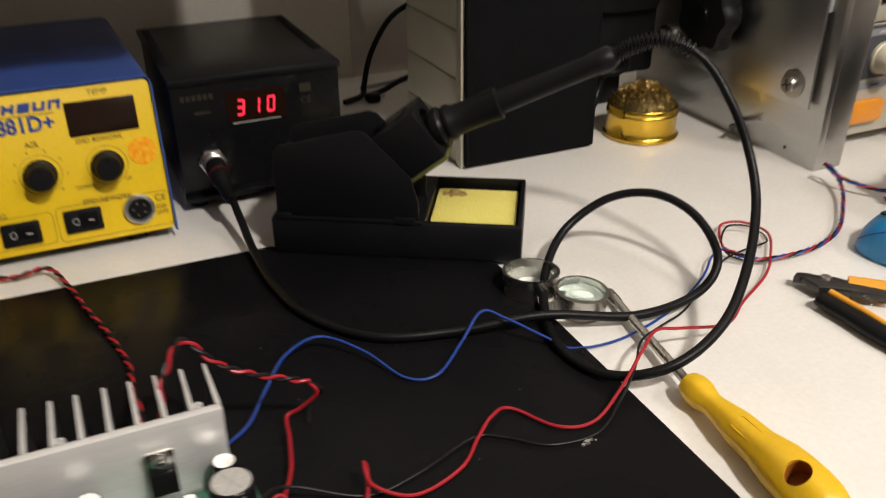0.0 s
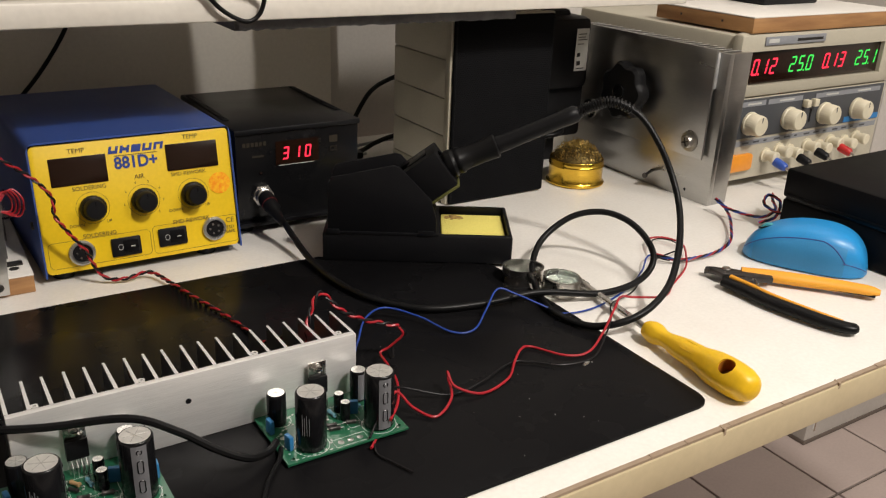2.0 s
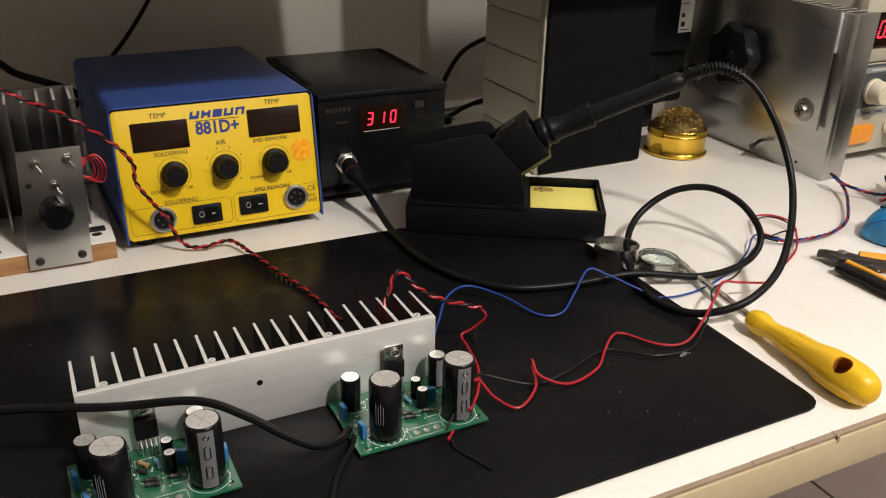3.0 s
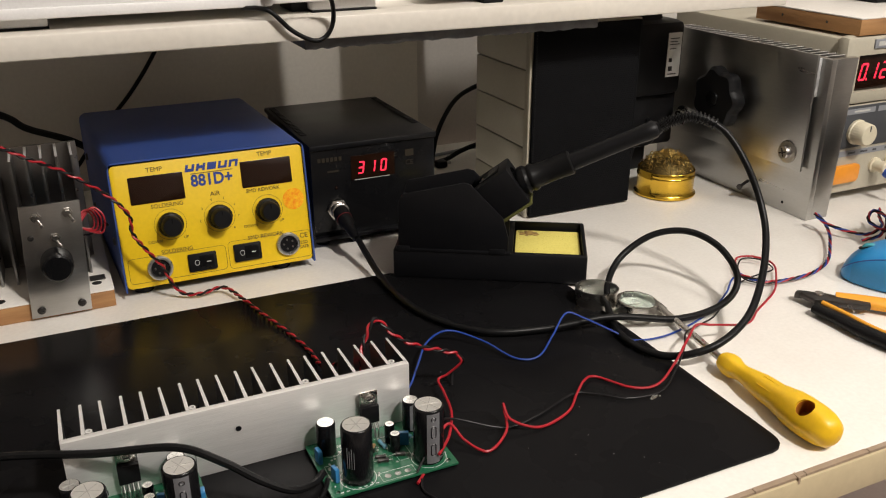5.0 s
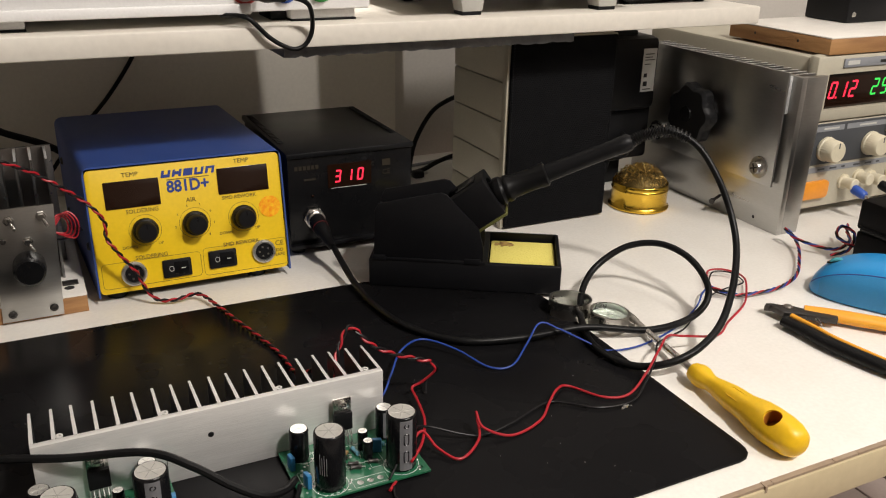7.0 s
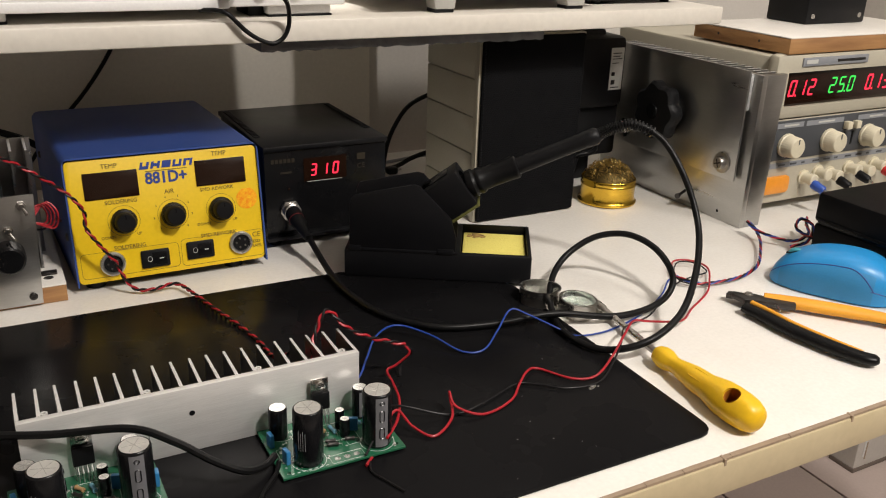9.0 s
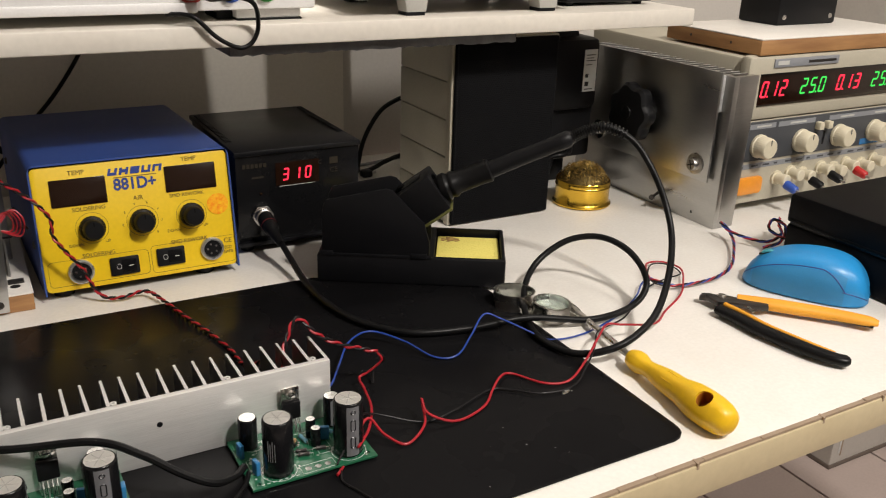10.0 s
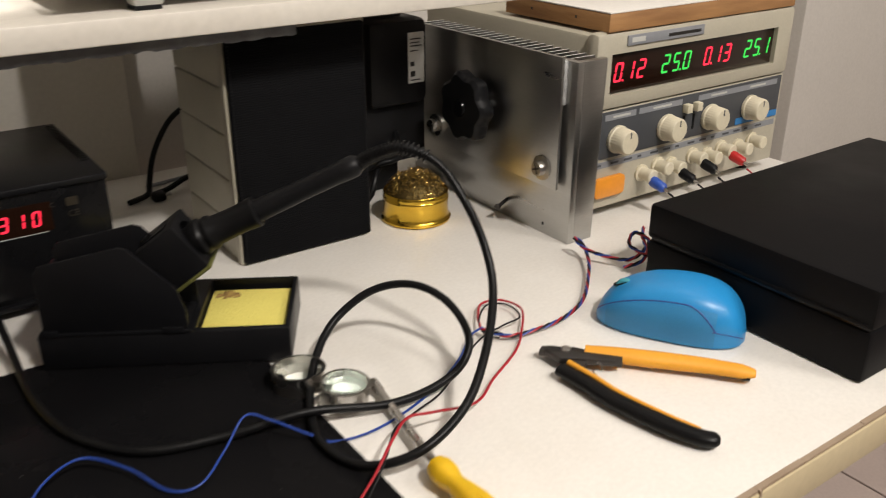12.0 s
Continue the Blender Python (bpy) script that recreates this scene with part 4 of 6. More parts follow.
W = TOP + 0.0050
twisted("twisted_wire_pair", [(-0.10, 0.50, 0.945), (0.00, 0.47, 0.932), (0.071, 0.452, 0.917), (0.095, 0.451, 0.904), (0.120, 0.451, 0.890), (0.153, 0.450, 0.863), (0.1685, 0.449, 0.842), (0.1690, 0.449, 0.825), (0.178, 0.449, 0.808), (0.191, 0.451, 0.787), (0.198, 0.452, 0.768), (0.207, 0.450, 0.7560), (0.222, 0.445, W), (0.244, 0.445, W + 0.002),
         (0.256, 0.415, W), (0.265, 0.378, W), (0.276, 0.337, W), (0.284, 0.297, W), (0.283, 0.262, 0.760), (0.2825, 0.228, 0.776), (0.2840, 0.205, 0.790), (0.2845, 0.190, 0.788)], 0.00105, (RED_WIRE, BLACK_WIRE), 0.0165, "red and black twisted wire pair hanging over to the heat sink")
twisted("twisted_wire_pair", [(0.2935, 0.186, 0.782), (0.2960, 0.193, 0.800), (0.3020, 0.199, 0.812), (0.312, 0.204, 0.821), (0.326, 0.199, 0.806), (0.345, 0.197, 0.794), (0.362, 0.194, 0.788), (0.372, 0.192, 0.784)], 0.00105, (RED_WIRE, BLACK_WIRE), 0.0165, "red and black twisted wire pair rising behind the heat sink")
wire("red_wire", [(0.372, 0.192, 0.784), (0.375, 0.190, 0.777), (0.366, 0.195, 0.766), (0.3585, 0.196, 0.762), (0.355, 0.178, 0.762), (0.348, 0.150, 0.763), (0.334, 0.124, 0.764), (0.3175, 0.1045, 0.766)], 0.00105, RED_WIRE, "red wire running down to the amplifier board")
wire("black_wire", [(0.372, 0.192, 0.784), (0.3785, 0.193, 0.776), (0.3735, 0.201, 0.764), (0.370, 0.196, 0.7545)], 0.0012, BLACK_WIRE, "black wire end beside the red wire")
wire("blue_wire", [(0.318, 0.190, 0.7560), (0.338, 0.206, W), (0.352, 0.222, 0.762), (0.372, 0.248, 0.766), (0.398, 0.262, 0.764), (0.420, 0.240, 0.760), (0.435, 0.211, W), (0.454, 0.205, W), (0.478, 0.222, 0.761), (0.498, 0.2340, 0.7720), (0.512, 0.225, 0.768), (0.530, 0.207, 0.760), (0.545, 0.197, W - 0.002), (0.580, 0.194, W - 0.003), (0.632, 0.209, W - 0.003), (0.676, 0.232, W - 0.001), (0.700, 0.250, 0.758), (0.716, 0.256, 0.758)], 0.0009, BLUE_WIRE, "thin blue wire winding across the black mat")
wire("red_wire", [(0.298, 0.0955, W), (0.308, 0.106, W), (0.321, 0.121, 0.760), (0.338, 0.134, 0.766), (0.345, 0.121, 0.758), (0.356, 0.107, W), (0.377, 0.120, 0.757), (0.384, 0.136, 0.763), (0.382, 0.134, 0.770), (0.3835, 0.125, 0.762), (0.403, 0.117, W), (0.432, 0.125, W), (0.450, 0.141, 0.757), (0.464, 0.152, 0.759), (0.479, 0.158, W), (0.495, 0.133, W), (0.516, 0.128, W), (0.540, 0.138, 0.763), (0.562, 0.150, 0.775), (0.584, 0.166, 0.774), (0.607, 0.170, 0.767), (0.645, 0.170, 0.760), (0.679, 0.192, 0.756), (0.720, 0.215, 0.755), (0.744, 0.236, 0.756), (0.768, 0.265, 0.756), (0.764, 0.288, 0.756), (0.746, 0.293, 0.756), (0.728, 0.275, 0.757), (0.716, 0.256, 0.758)], 0.00105, RED_WIRE, "thin red wire winding from the board across the mat")
wire("black_wire", [(0.3005, 0.102, 0.7585), (0.314, 0.114, 0.766), (0.330, 0.130, 0.772), (0.346, 0.138, 0.765), (0.380, 0.127, W), (0.411, 0.131, W), (0.448, 0.144, W), (0.464, 0.137, W), (0.484, 0.121, W), (0.513, 0.119, W), (0.537, 0.133, 0.760), (0.556, 0.147, 0.768), (0.577, 0.170, 0.766), (0.606, 0.188, 0.758), (0.640, 0.205, W - 0.003), (0.677, 0.229, W - 0.002), (0.708, 0.245, 0.756), (0.735, 0.250, 0.757), (0.757, 0.254, 0.757), (0.762, 0.277, 0.757), (0.745, 0.285, 0.758), (0.722, 0.266, 0.758), (0.714, 0.248, 0.757), (0.722, 0.238, 0.755)], 0.0008, BLACK_WIRE, "thin black wire running beside the red wire")
twisted("twisted_wire_trio", [(0.716, 0.256, 0.7575), (0.724, 0.243, 0.756), (0.735, 0.234, 0.7550), (0.774, 0.231, 0.7550), (0.805, 0.238, 0.7550), (0.829, 0.250, 0.7560), (0.855, 0.272, 0.7570), (0.880, 0.297, 0.7600), (0.897, 0.324, 0.7640), (0.892, 0.330, 0.7690), (0.891, 0.313, 0.7640), (0.902, 0.292, 0.7600), (0.915, 0.276, 0.7600), (0.935, 0.276, 0.7660), (0.946, 0.290, 0.772), (0.958, 0.300, 0.775)], 0.00090, (RED_WIRE, BLUE_WIRE, BLACK_WIRE), 0.024, "red, blue and black wires twisted together on the bench")
twisted("twisted_wire_trio", [(0.903, 0.272, 0.7560), (0.918, 0.262, 0.764), (0.930, 0.268, 0.779), (0.922, 0.280, 0.785), (0.912, 0.275, 0.776), (0.924, 0.258, 0.768), (0.945, 0.262, 0.770), (0.965, 0.270, 0.775)], 0.00090, (RED_WIRE, BLUE_WIRE, BLACK_WIRE), 0.022, "red, blue and black wires bunched behind the mouse")
wire("black_cable", [(-0.06, 0.20, 0.790), (0.00, 0.192, 0.795), (0.060, 0.175, 0.797), (0.110, 0.155, 0.797), (0.155, 0.138, 0.799), (0.180, 0.124, 0.790), (0.200, 0.115, 0.776), (0.218, 0.110, 0.7660), (0.234, 0.1175, 0.7600), (0.2435, 0.1255, 0.7605)], 0.0026, BLACK_RUBBER, "black cable lying over a board to the other one")
wire("black_cable", [(0.2450, 0.122, 0.7570), (0.240, 0.112, 0.7560), (0.226, 0.095, 0.7556), (0.212, 0.070, 0.7556), (0.20, 0.045, 0.7556)], 0.0017, BLACK_RUBBER, "thin black cable leaving under the board")
wire("black_cable", [(0.302, 0.0985, 0.7550), (0.299, 0.088, 0.7546), (0.304, 0.075, 0.7545), (0.310, 0.060, 0.7545)], 0.0007, BLACK_WIRE, "thin black wire end at the board")

# ---- test load with switches on a wooden board ----
wb = thing("wooden_board", (0.0, 0.56, TOP), "white-topped wooden board lying on the bench", "board")
part("core", box((-0.35, 0.4625, TOP + 0.0002), (0.1465, 0.66, TOP + 0.0165), 0.0008), WOOD, wb, "raw brown wooden edge")
part("top_sheet", box((-0.35, 0.4622, TOP + 0.0166), (0.1468, 0.6602, TOP + 0.0182), 0.0004), WHITE_TOP, wb, "white laminate top")
for x, y in ((0.050, 0.475), (0.133, 0.482)):
    part("screw_hole", lathe([(0, 0.0003), (0.004, 0.0003), (0.0046, 0), (0, 0)], Matrix.Translation((x, y, TOP + 0.0182)), n=14), DARK_STEEL, wb)
tl = thing("test_load", (0.095, 0.48, TOP + 0.0182), "aluminium plate with three toggle switches and a black knob", "test load")
part("front_plate", prism([(0.0655, 0.7530), (0.1165, 0.7530), (0.1215, 0.8595), (0.0715, 0.8595)], "y", 0.4588, 0.4612, 0.0004), ALU_PLATE, tl, "brushed aluminium front plate")
for x, z in ((0.0840, 0.8490), (0.1100, 0.8500), (0.0965, 0.8280)):
    t = part("toggle_switch", lathe([(0, 0), (0.0046, 0), (0.0046, 0.0018), (0.0032, 0.0020), (0.0030, 0.0048), (0, 0.0048)], aim((x, 0.4588, z), (x, 0, z)), n=6), STEEL, tl, "chrome toggle switch")
    part("lever", lathe([(0, 0.004), (0.0011, 0.004), (0.0016, 0.0135), (0, 0.0145)], aim((x, 0.4588, z), (x + 0.10, 0.155, z - 0.14)), n=10), STEEL, t)
    part("switch_body", box((x - 0.006, 0.4612, z - 0.0050), (x + 0.006, 0.4720, z + 0.0050), 0.0006), BLUE_FILM, t)
part("knob", lathe([(0, 0.001), (0.0135, 0.001), (0.0138, 0.012), (0.0128, 0.0185), (0.0110, 0.0200), (0, 0.0198)], aim((0.0945, 0.4588, 0.8060), (0.0945, 0, 0.800)), n=36), BLACK_GLOSS, tl, "large glossy black knob")
part("jewel", lathe([(0, 0.0015), (0.002, 0.001), (0.0026, 0), (0, 0)], aim((0.0770, 0.4588, 0.8300), (0.077, 0, 0.83)), n=12), DARK_STEEL, tl, "small dark indicator")
for x, z in ((0.0745, 0.7600), (0.1090, 0.7610)):
    s = part("screw", lathe([(0, 0.0026), (0.0026, 0.0022), (0.0038, 0.0002), (0, 0)], aim((x, 0.4588, z), (x, 0, z)), n=16), DARK_STEEL, tl)
    part("screw_slot", box((x - 0.0018, 0.4560, z - 0.0003), (x + 0.0018, 0.4566, z + 0.0003)), BLACK_METAL, s)
part("sink_plate", box((0.040, 0.555, TOP + 0.0184), (0.128, 0.559, 0.8880), 0.0004), ALU_SHADE, tl)
for k in range(7):
    x = 0.044 + 0.0130 * k
    # sides in the shade-dark aluminium, tops in the bright one
    part("sink_fin", lit_top(prism([(x - 0.0013, 0.5551), (x + 0.0013, 0.5551), (x + 0.0010, 0.5080), (x - 0.0010, 0.5080)], "z", TOP + 0.0184, 0.8875)), (ALU_SHADE, ALU), tl, "aluminium cooling fin")
for k in range(4):
    r0 = 0.006 + 0.0030 * k
    pts = [(0.118, 0.470, 0.842 - 0.003 * k), (0.122 + r0 * 0.6, 0.474 + 0.002 * k, 0.842 + 0.002), (0.125 + r0, 0.478, 0.834), (0.124 + r0 * 0.8, 0.480, 0.824 - 0.002 * k), (0.118, 0.480, 0.826)]
    part("red_lead", hose(glide(pts, 6), 0.0008, n=7), RED_WIRE, tl, "red wire lead")
part("black_lead", hose(glide([(0.118, 0.482, 0.818), (0.128, 0.490, 0.815), (0.140, 0.500, 0.820), (0.144, 0.515, 0.812)], 6), 0.0010, n=7), BLACK_WIRE, tl)
tl.location.x += 0.0085
part("mount_tab", box((0.119, 0.487, TOP + 0.0184), (0.133, 0.497, TOP + 0.0200), 0.0004), DARK_STEEL, tl)

# ---- loudspeaker under the shelf ----
sk = thing("loudspeaker", (0.683, 0.575, TOP), "upright loudspeaker with black cloth front and olive-grey grooved sides", "loudspeaker")
part("cabinet", box((0.6160, 0.5150, TOP + 0.0004), (0.7520, 0.6480, 0.9745), 0.002), SPEAKER_SIDE, sk, "olive-grey plastic cabinet")
zs = [0.7505, 0.7880, 0.8330, 0.8780, 0.9230, 0.9735]
for a, b in zip(zs, zs[1:]):
    for x in ((0.6120, 0.6162), (0.7518, 0.7560)):
        part("side_panel", box((x[0], 0.5240, a + 0.0008), (x[1], 0.6470, b - 0.0008), 0.0010), SPEAKER_SIDE, sk, "olive-grey side panel between grooves")
part("front_frame", box((0.6095, 0.5120, TOP + 0.0004), (0.7575, 0.5225, 0.9750), 0.0015), BEIGE, sk, "cream front frame")
part("grille_backing", box((0.6120, 0.5070, 0.7520), (0.7550, 0.5121, 0.9735), 0.0025), CLOTH, sk, "black cloth grille")
bm = bmesh.new()
vs, fs = [], []
nx, nz = 58, 90
for j in range(nz):
    for i in range(nx):
        x, z = 0.6150 + 0.1370 * (i + 0.5 * (j % 2)) / nx, 0.7555 + 0.2150 * j / nz
        k = len(vs)
        r = 0.00075
        vs += [(x - r, 0.5069, z), (x, 0.5069, z - r), (x + r, 0.5069, z), (x, 0.5069, z + r), (x, 0.5062, z)]
        fs += [(k, k + 1, k + 4), (k + 1, k + 2, k + 4), (k + 2, k + 3, k + 4), (k + 3, k, k + 4)]
me = bpy.data.meshes.new("tmp")
me.from_pydata(vs, [], fs)
bm.from_mesh(me)
bpy.data.meshes.remove(me)
tagged(part("grille_weave", bm, CLOTH, sk, smooth=0), kind="stuff")
for x in (0.6145, 0.7525):
    bm = bmesh.new()
    for k in range(70):
        box((x - 0.0007, 0.5062, 0.7550 + 0.0031 * k), (x + 0.0007, 0.5071, 0.7566 + 0.0031 * k), 0, bm)
    tagged(part("stitching", bm, BLACK_PLASTIC, sk), kind="stuff")
sk.location.y -= 0.0120

# ---- mains adapter and clutter behind the speaker ----
ad = thing("mains_adapter", (0.845, 0.60, 0.86), "black plug-in mains adapter with a white label", "adapter")
part("body", box((0.8020, 0.5720, 0.8600), (0.8790, 0.6300, 0.9560), 0.009), BLACK_PLASTIC, ad, "black plastic adapter body")
part("shoulder", box((0.790, 0.5950, 0.8500), (0.860, 0.640, 0.9640), 0.006), BLACK_PLASTIC, ad)
part("label", box((0.8510, 0.5708, 0.8850), (0.8720, 0.5722, 0.9410), 0.0002), PAPER, ad, "off-white type label")
bars = bmesh.new()
for k, (z, w, hh) in enumerate(((0.934, 0.014, 0.0012), (0.930, 0.012, 0.0010), (0.9265, 0.015, 0.0010), (0.921, 0.010, 0.0010), (0.9065, 0.005, 0.005), (0.8955, 0.006, 0.006), (0.8885, 0.013, 0.0012))):
    box((0.8535, 0.5702, z - hh / 2), (0.8535 + w, 0.5709, z + hh / 2), 0, bars)
part("label_print", bars, DARK_STEEL, ad)
part("lower_block", box((0.768, 0.585, 0.790), (0.884, 0.66, 0.868), 0.006), BLACK_PLASTIC, ad, "black socket block")
part("block_foot", box((0.780, 0.61, TOP + 0.0003), (0.860, 0.66, 0.792), 0.003), BLACK_PLASTIC, ad)
for pts in ([(0.830, 0.596, 0.800), (0.815, 0.580, 0.795), (0.800, 0.566, 0.785), (0.790, 0.560, 0.768), (0.775, 0.566, 0.757), (0.762, 0.585, 0.756)], [(0.850, 0.600, 0.812), (0.842, 0.575, 0.806), (0.826, 0.565, 0.802), (0.806, 0.572, 0.798), (0.780, 0.59, 0.780), (0.764, 0.60, 0.757)], [(0.845, 0.598, 0.83), (0.835, 0.575, 0.822), (0.815, 0.568, 0.812), (0.792, 0.576, 0.79), (0.772, 0.592, 0.765)]):
    part("lead", hose(glide(pts, 8), 0.0035, n=9), BLACK_RUBBER, ad, "black adapter lead")

ad.location.y -= 0.0060

# ---- large aluminium heat sink with a clamped plate ----
ah = thing("plate_heat_sink", (0.93, 0.48, TOP), "large polished aluminium heat sink with a plate bolted to its side", "heat sink")
part("side_plate", box((0.9050, 0.3530, TOP + 0.0002), (0.9130, 0.6350, 0.9385), 0.0006), ALU_PLATE, ah, "large polished aluminium side plate")
part("end_face", prism([(0.9132, TOP + 0.0002), (0.9385, TOP + 0.0002), (0.9445, 0.9385), (0.9132, 0.9385)], "y", 0.3532, 0.3610, 0.0006), ALU_PLATE, ah, "plain aluminium end face")
for k in range(22):
    y = 0.3705 + 0.0121 * k
    # fin faces painted dark as in shade, their tops bright as lit
    part("cooling_fin", lit_top(prism([(0.9130, TOP + 0.001), (0.9380, TOP + 0.001), (0.9435, 0.9385), (0.9130, 0.9385)], "y", y, y + 0.0022)), (ALU_SHADE, ALU), ah, "aluminium cooling fin")
part("clamp_plate", box((0.8955, 0.3650, 0.8080), (0.8985, 0.6250, 0.9425), 0.0006), ALU_PLATE, ah, "polished aluminium clamp plate")
part("pad", box((0.8988, 0.3662, 0.8950), (0.9046, 0.600, 0.9385), 0.0012), INSULATOR, ah, "whitish insulating pad")
part("clamp_spacer", box((0.8987, 0.3720, 0.812), (0.9048, 0.384, 0.8930), 0.0006), BLACK_PLASTIC, ah)
for y, z in ((0.3865, 0.8272), (0.5750, 0.8280)):
    s = part("bolt", lathe([(0, 0.0075), (0.0050, 0.0075), (0.0056, 0.0065), (0.0056, 0.0018), (0.0092, 0.0016), (0.0092, 0), (0, 0)], aim((0.8955, y, z), (0, y, z)) @ Matrix.Diagonal((1.42, 1.42, 1.2, 1)), n=24), STEEL, ah, "bright steel bolt with a washer")
    for a in (20, 110):
        part("bolt_slot", box((-0.0038, -0.0006, 0.0072), (0.0038, 0.0006, 0.0078), 0, m=aim((0.8955, y, z), (0, y, z)) @ Matrix.Diagonal((1.42, 1.42, 1.2, 1)) @ Matrix.Rotation(radians(a), 4, "Z")), DARK_STEEL, s)
part("pin_hole", lathe([(0, 0.0002), (0.0018, 0.0002), (0.0020, 0), (0, 0)], aim((0.9049, 0.3920, 0.7612), (0, 0.3920, 0.7612)), n=10), BLACK_METAL, ah)
part("peg", lathe([(0, 0), (0.0020, 0), (0.0020, 0.018), (0.0036, 0.0185), (0.0036, 0.021), (0, 0.0215)], aim((0.9049, 0.452, 0.7700), (0.8700, 0.440, 0.7640)), n=14), DARK_STEEL, ah, "small dark steel peg")
kb = part("star_knob", lathe([(0, 0.004), (0.012, 0.004), (0.0135, 0.010), (0.0270, 0.011), (0.0290, 0.014), (0.0290, 0.026), (0.0262, 0.030), (0.0, 0.031)], aim((0.8955, 0.491, 0.871), (0, 0.491, 0.871)) @ Matrix.Diagonal((1.25, 1.25, 0.95, 1)), n=84, lobes=7, depth=0.075), BLACK_PLASTIC, ah, "black lobed clamping knob")
part("knob_cap", lathe([(0, 0.0305), (0.008, 0.0305), (0.0075, 0.0325), (0, 0.033)], aim((0.8955, 0.491, 0.871), (0, 0.491, 0.871)) @ Matrix.Diagonal((1.25, 1.25, 0.95, 1)), n=20), BLACK_GLOSS, kb)

# ---- tin of brass wool ----
tn = thing("wool_tin", (0.8205, 0.5080, TOP), "gold-lacquered tin filled with brass tip-cleaning wool", "tin")
m = Matrix.Translation((0.8205, 0.5080, TOP))
part("tin", lathe([(0, 0.0003), (0.0365, 0.0003), (0.0385, 0.0015), (0.0388, 0.0032), (0.0366, 0.0048), (0.0356, 0.007), (0.0356, 0.0235), (0.0364, 0.0245), (0.0364, 0.0268), (0.0356, 0.0278), (0.0360, 0.0325), (0.0353, 0.0335), (0.0346, 0.0325), (0.0346, 0.010), (0, 0.010)], m, n=56), GOLD_TIN, tn, "shiny gold tin with rolled rims")
part("wool_core", lathe([(0, 0.010), (0.0335, 0.012), (0.034, 0.030), (0.029, 0.039), (0.018, 0.047), (0, 0.050)], m, n=30), stuff_of("dark_brass_core", (0.16, 0.11, 0.035), (0.07, 0.05, 0.02), 0.5, 0.9, coarse=200, fine=700, bump=1.0, wear=1.0), tn)
rng = random.Random(12)
bm = bmesh.new()
for k in range(620):
    a, q = rng.uniform(0, 6.283), math.sqrt(rng.uniform(0, 1))
    c = Vector((0.032 * q * math.cos(a), 0.032 * q * math.sin(a), 0.032 + 0.0215 * (1 - q * q) + rng.uniform(-0.004, 0.004))) + Vector((0.8205, 0.5080, TOP))
    ax = Vector((rng.gauss(0, 1), rng.gauss(0, 1), rng.gauss(0, 0.7))).normalized()
    u = ax.orthogonal().normalized()
    v = ax.cross(u)
    R, w, turns = rng.uniform(0.0016, 0.0040), rng.uniform(0.00022, 0.00050), rng.uniform(0.5, 1.1)
    prev = None
    for j in range(9):
        t = 2 * math.pi * turns * j / 8
        p = c + R * (math.cos(t) * u + math.sin(t) * v) + ax * (0.004 * (j / 8 - 0.5))
        pair = (bm.verts.new(p - ax * w), bm.verts.new(p + ax * w))
        if prev:
            bm.faces.new((prev[0], prev[1], pair[1], pair[0]))
        prev = pair
tagged(part("wool", bm, BRASS_WOOL, tn, "curly brass shavings"), kind="stuff")

# ---- bench power supply ----
PX0, PX1, PY = 0.9580, 1.2890, 0.3850
ps = thing("power_supply", (1.123, 0.52, TOP), "beige twin bench power supply with lit red and green meters", "power supply")
part("case", box((PX0 + 0.003, PY + 0.012, 0.7600), (PX1 - 0.003, 0.690, 0.9520), 0.004), BEIGE, ps, "beige metal case")
bez = box((PX0, PY - 0.004, 0.8740), (PX1, PY + 0.014, 0.9550), 0.006)
bez = carve(bez, prism([(-0.1395, -0.0225), (0.1395, -0.0225), (0.1395, 0.0205), (-0.1395, 0.0205)], "y", PY - 0.02, PY + 0.004, 0, m=Matrix.Translation((1.1185, 0, 0.9120))))
part("top_bezel", bez, BEIGE, ps, "moulded beige bezel round the meters")
part("meter_window", box((0.9800, PY + 0.0010, 0.8905), (1.2570, PY + 0.0036, 0.9315), 0.0004), WINDOW_DARK, ps, "dark meter window")
FP = face_frame((0, PY + 0.0009, 0), (1, 0, 0), (0, 0, 1))
for text, x, mat, lab in (("0.12", 0.9880, RED_LED, "glowing red current digits"), ("25.0", 1.0610, GREEN_LED, "glowing green voltage digits"), ("0.13", 1.1310, RED_LED, "glowing red current digits"), ("25.1", 1.2030, GREEN_LED, "glowing green voltage digits")):
    col = 0
    for ch in text:
        if ch == ".":
            part("decimal_point", box((x + 0.0172 * col - 0.0042, 0.9015, 0), (x + 0.0172 * col - 0.0020, 0.9037, 0.0004), 0, m=FP), mat, ps, "lit decimal point")
            continue
        part("meter_digit", digits(ch, 0.0112, 0.0205, 0.0054, FP @ Matrix.Translation((x + 0.0172 * col, 0.9015, 0)), 0.11, 0.16), mat, ps, lab)
        col += 1
part("face_plate", box((PX0, PY, 0.7630), (PX1, PY + 0.013, 0.8738), 0.002), BEIGE, ps, "beige face plate")
part("control_panel", box((0.9640, PY - 0.0014, 0.8200), (1.2840, PY + 0.001, 0.8715), 0.0006), PANEL_GREY, ps, "dark grey control panel")
FC = face_frame((0, PY - 0.0015, 0), (1, 0, 0), (0, 0, 1))
for x0, x1 in ((0.9780, 1.0250), (1.0300, 1.1000), (1.1280, 1.2750)):
    part("heading_strip", box((x0, 0.8620, 0), (x1, 0.8685, 0.0004), 0, m=FC), LABEL_GREY, ps)
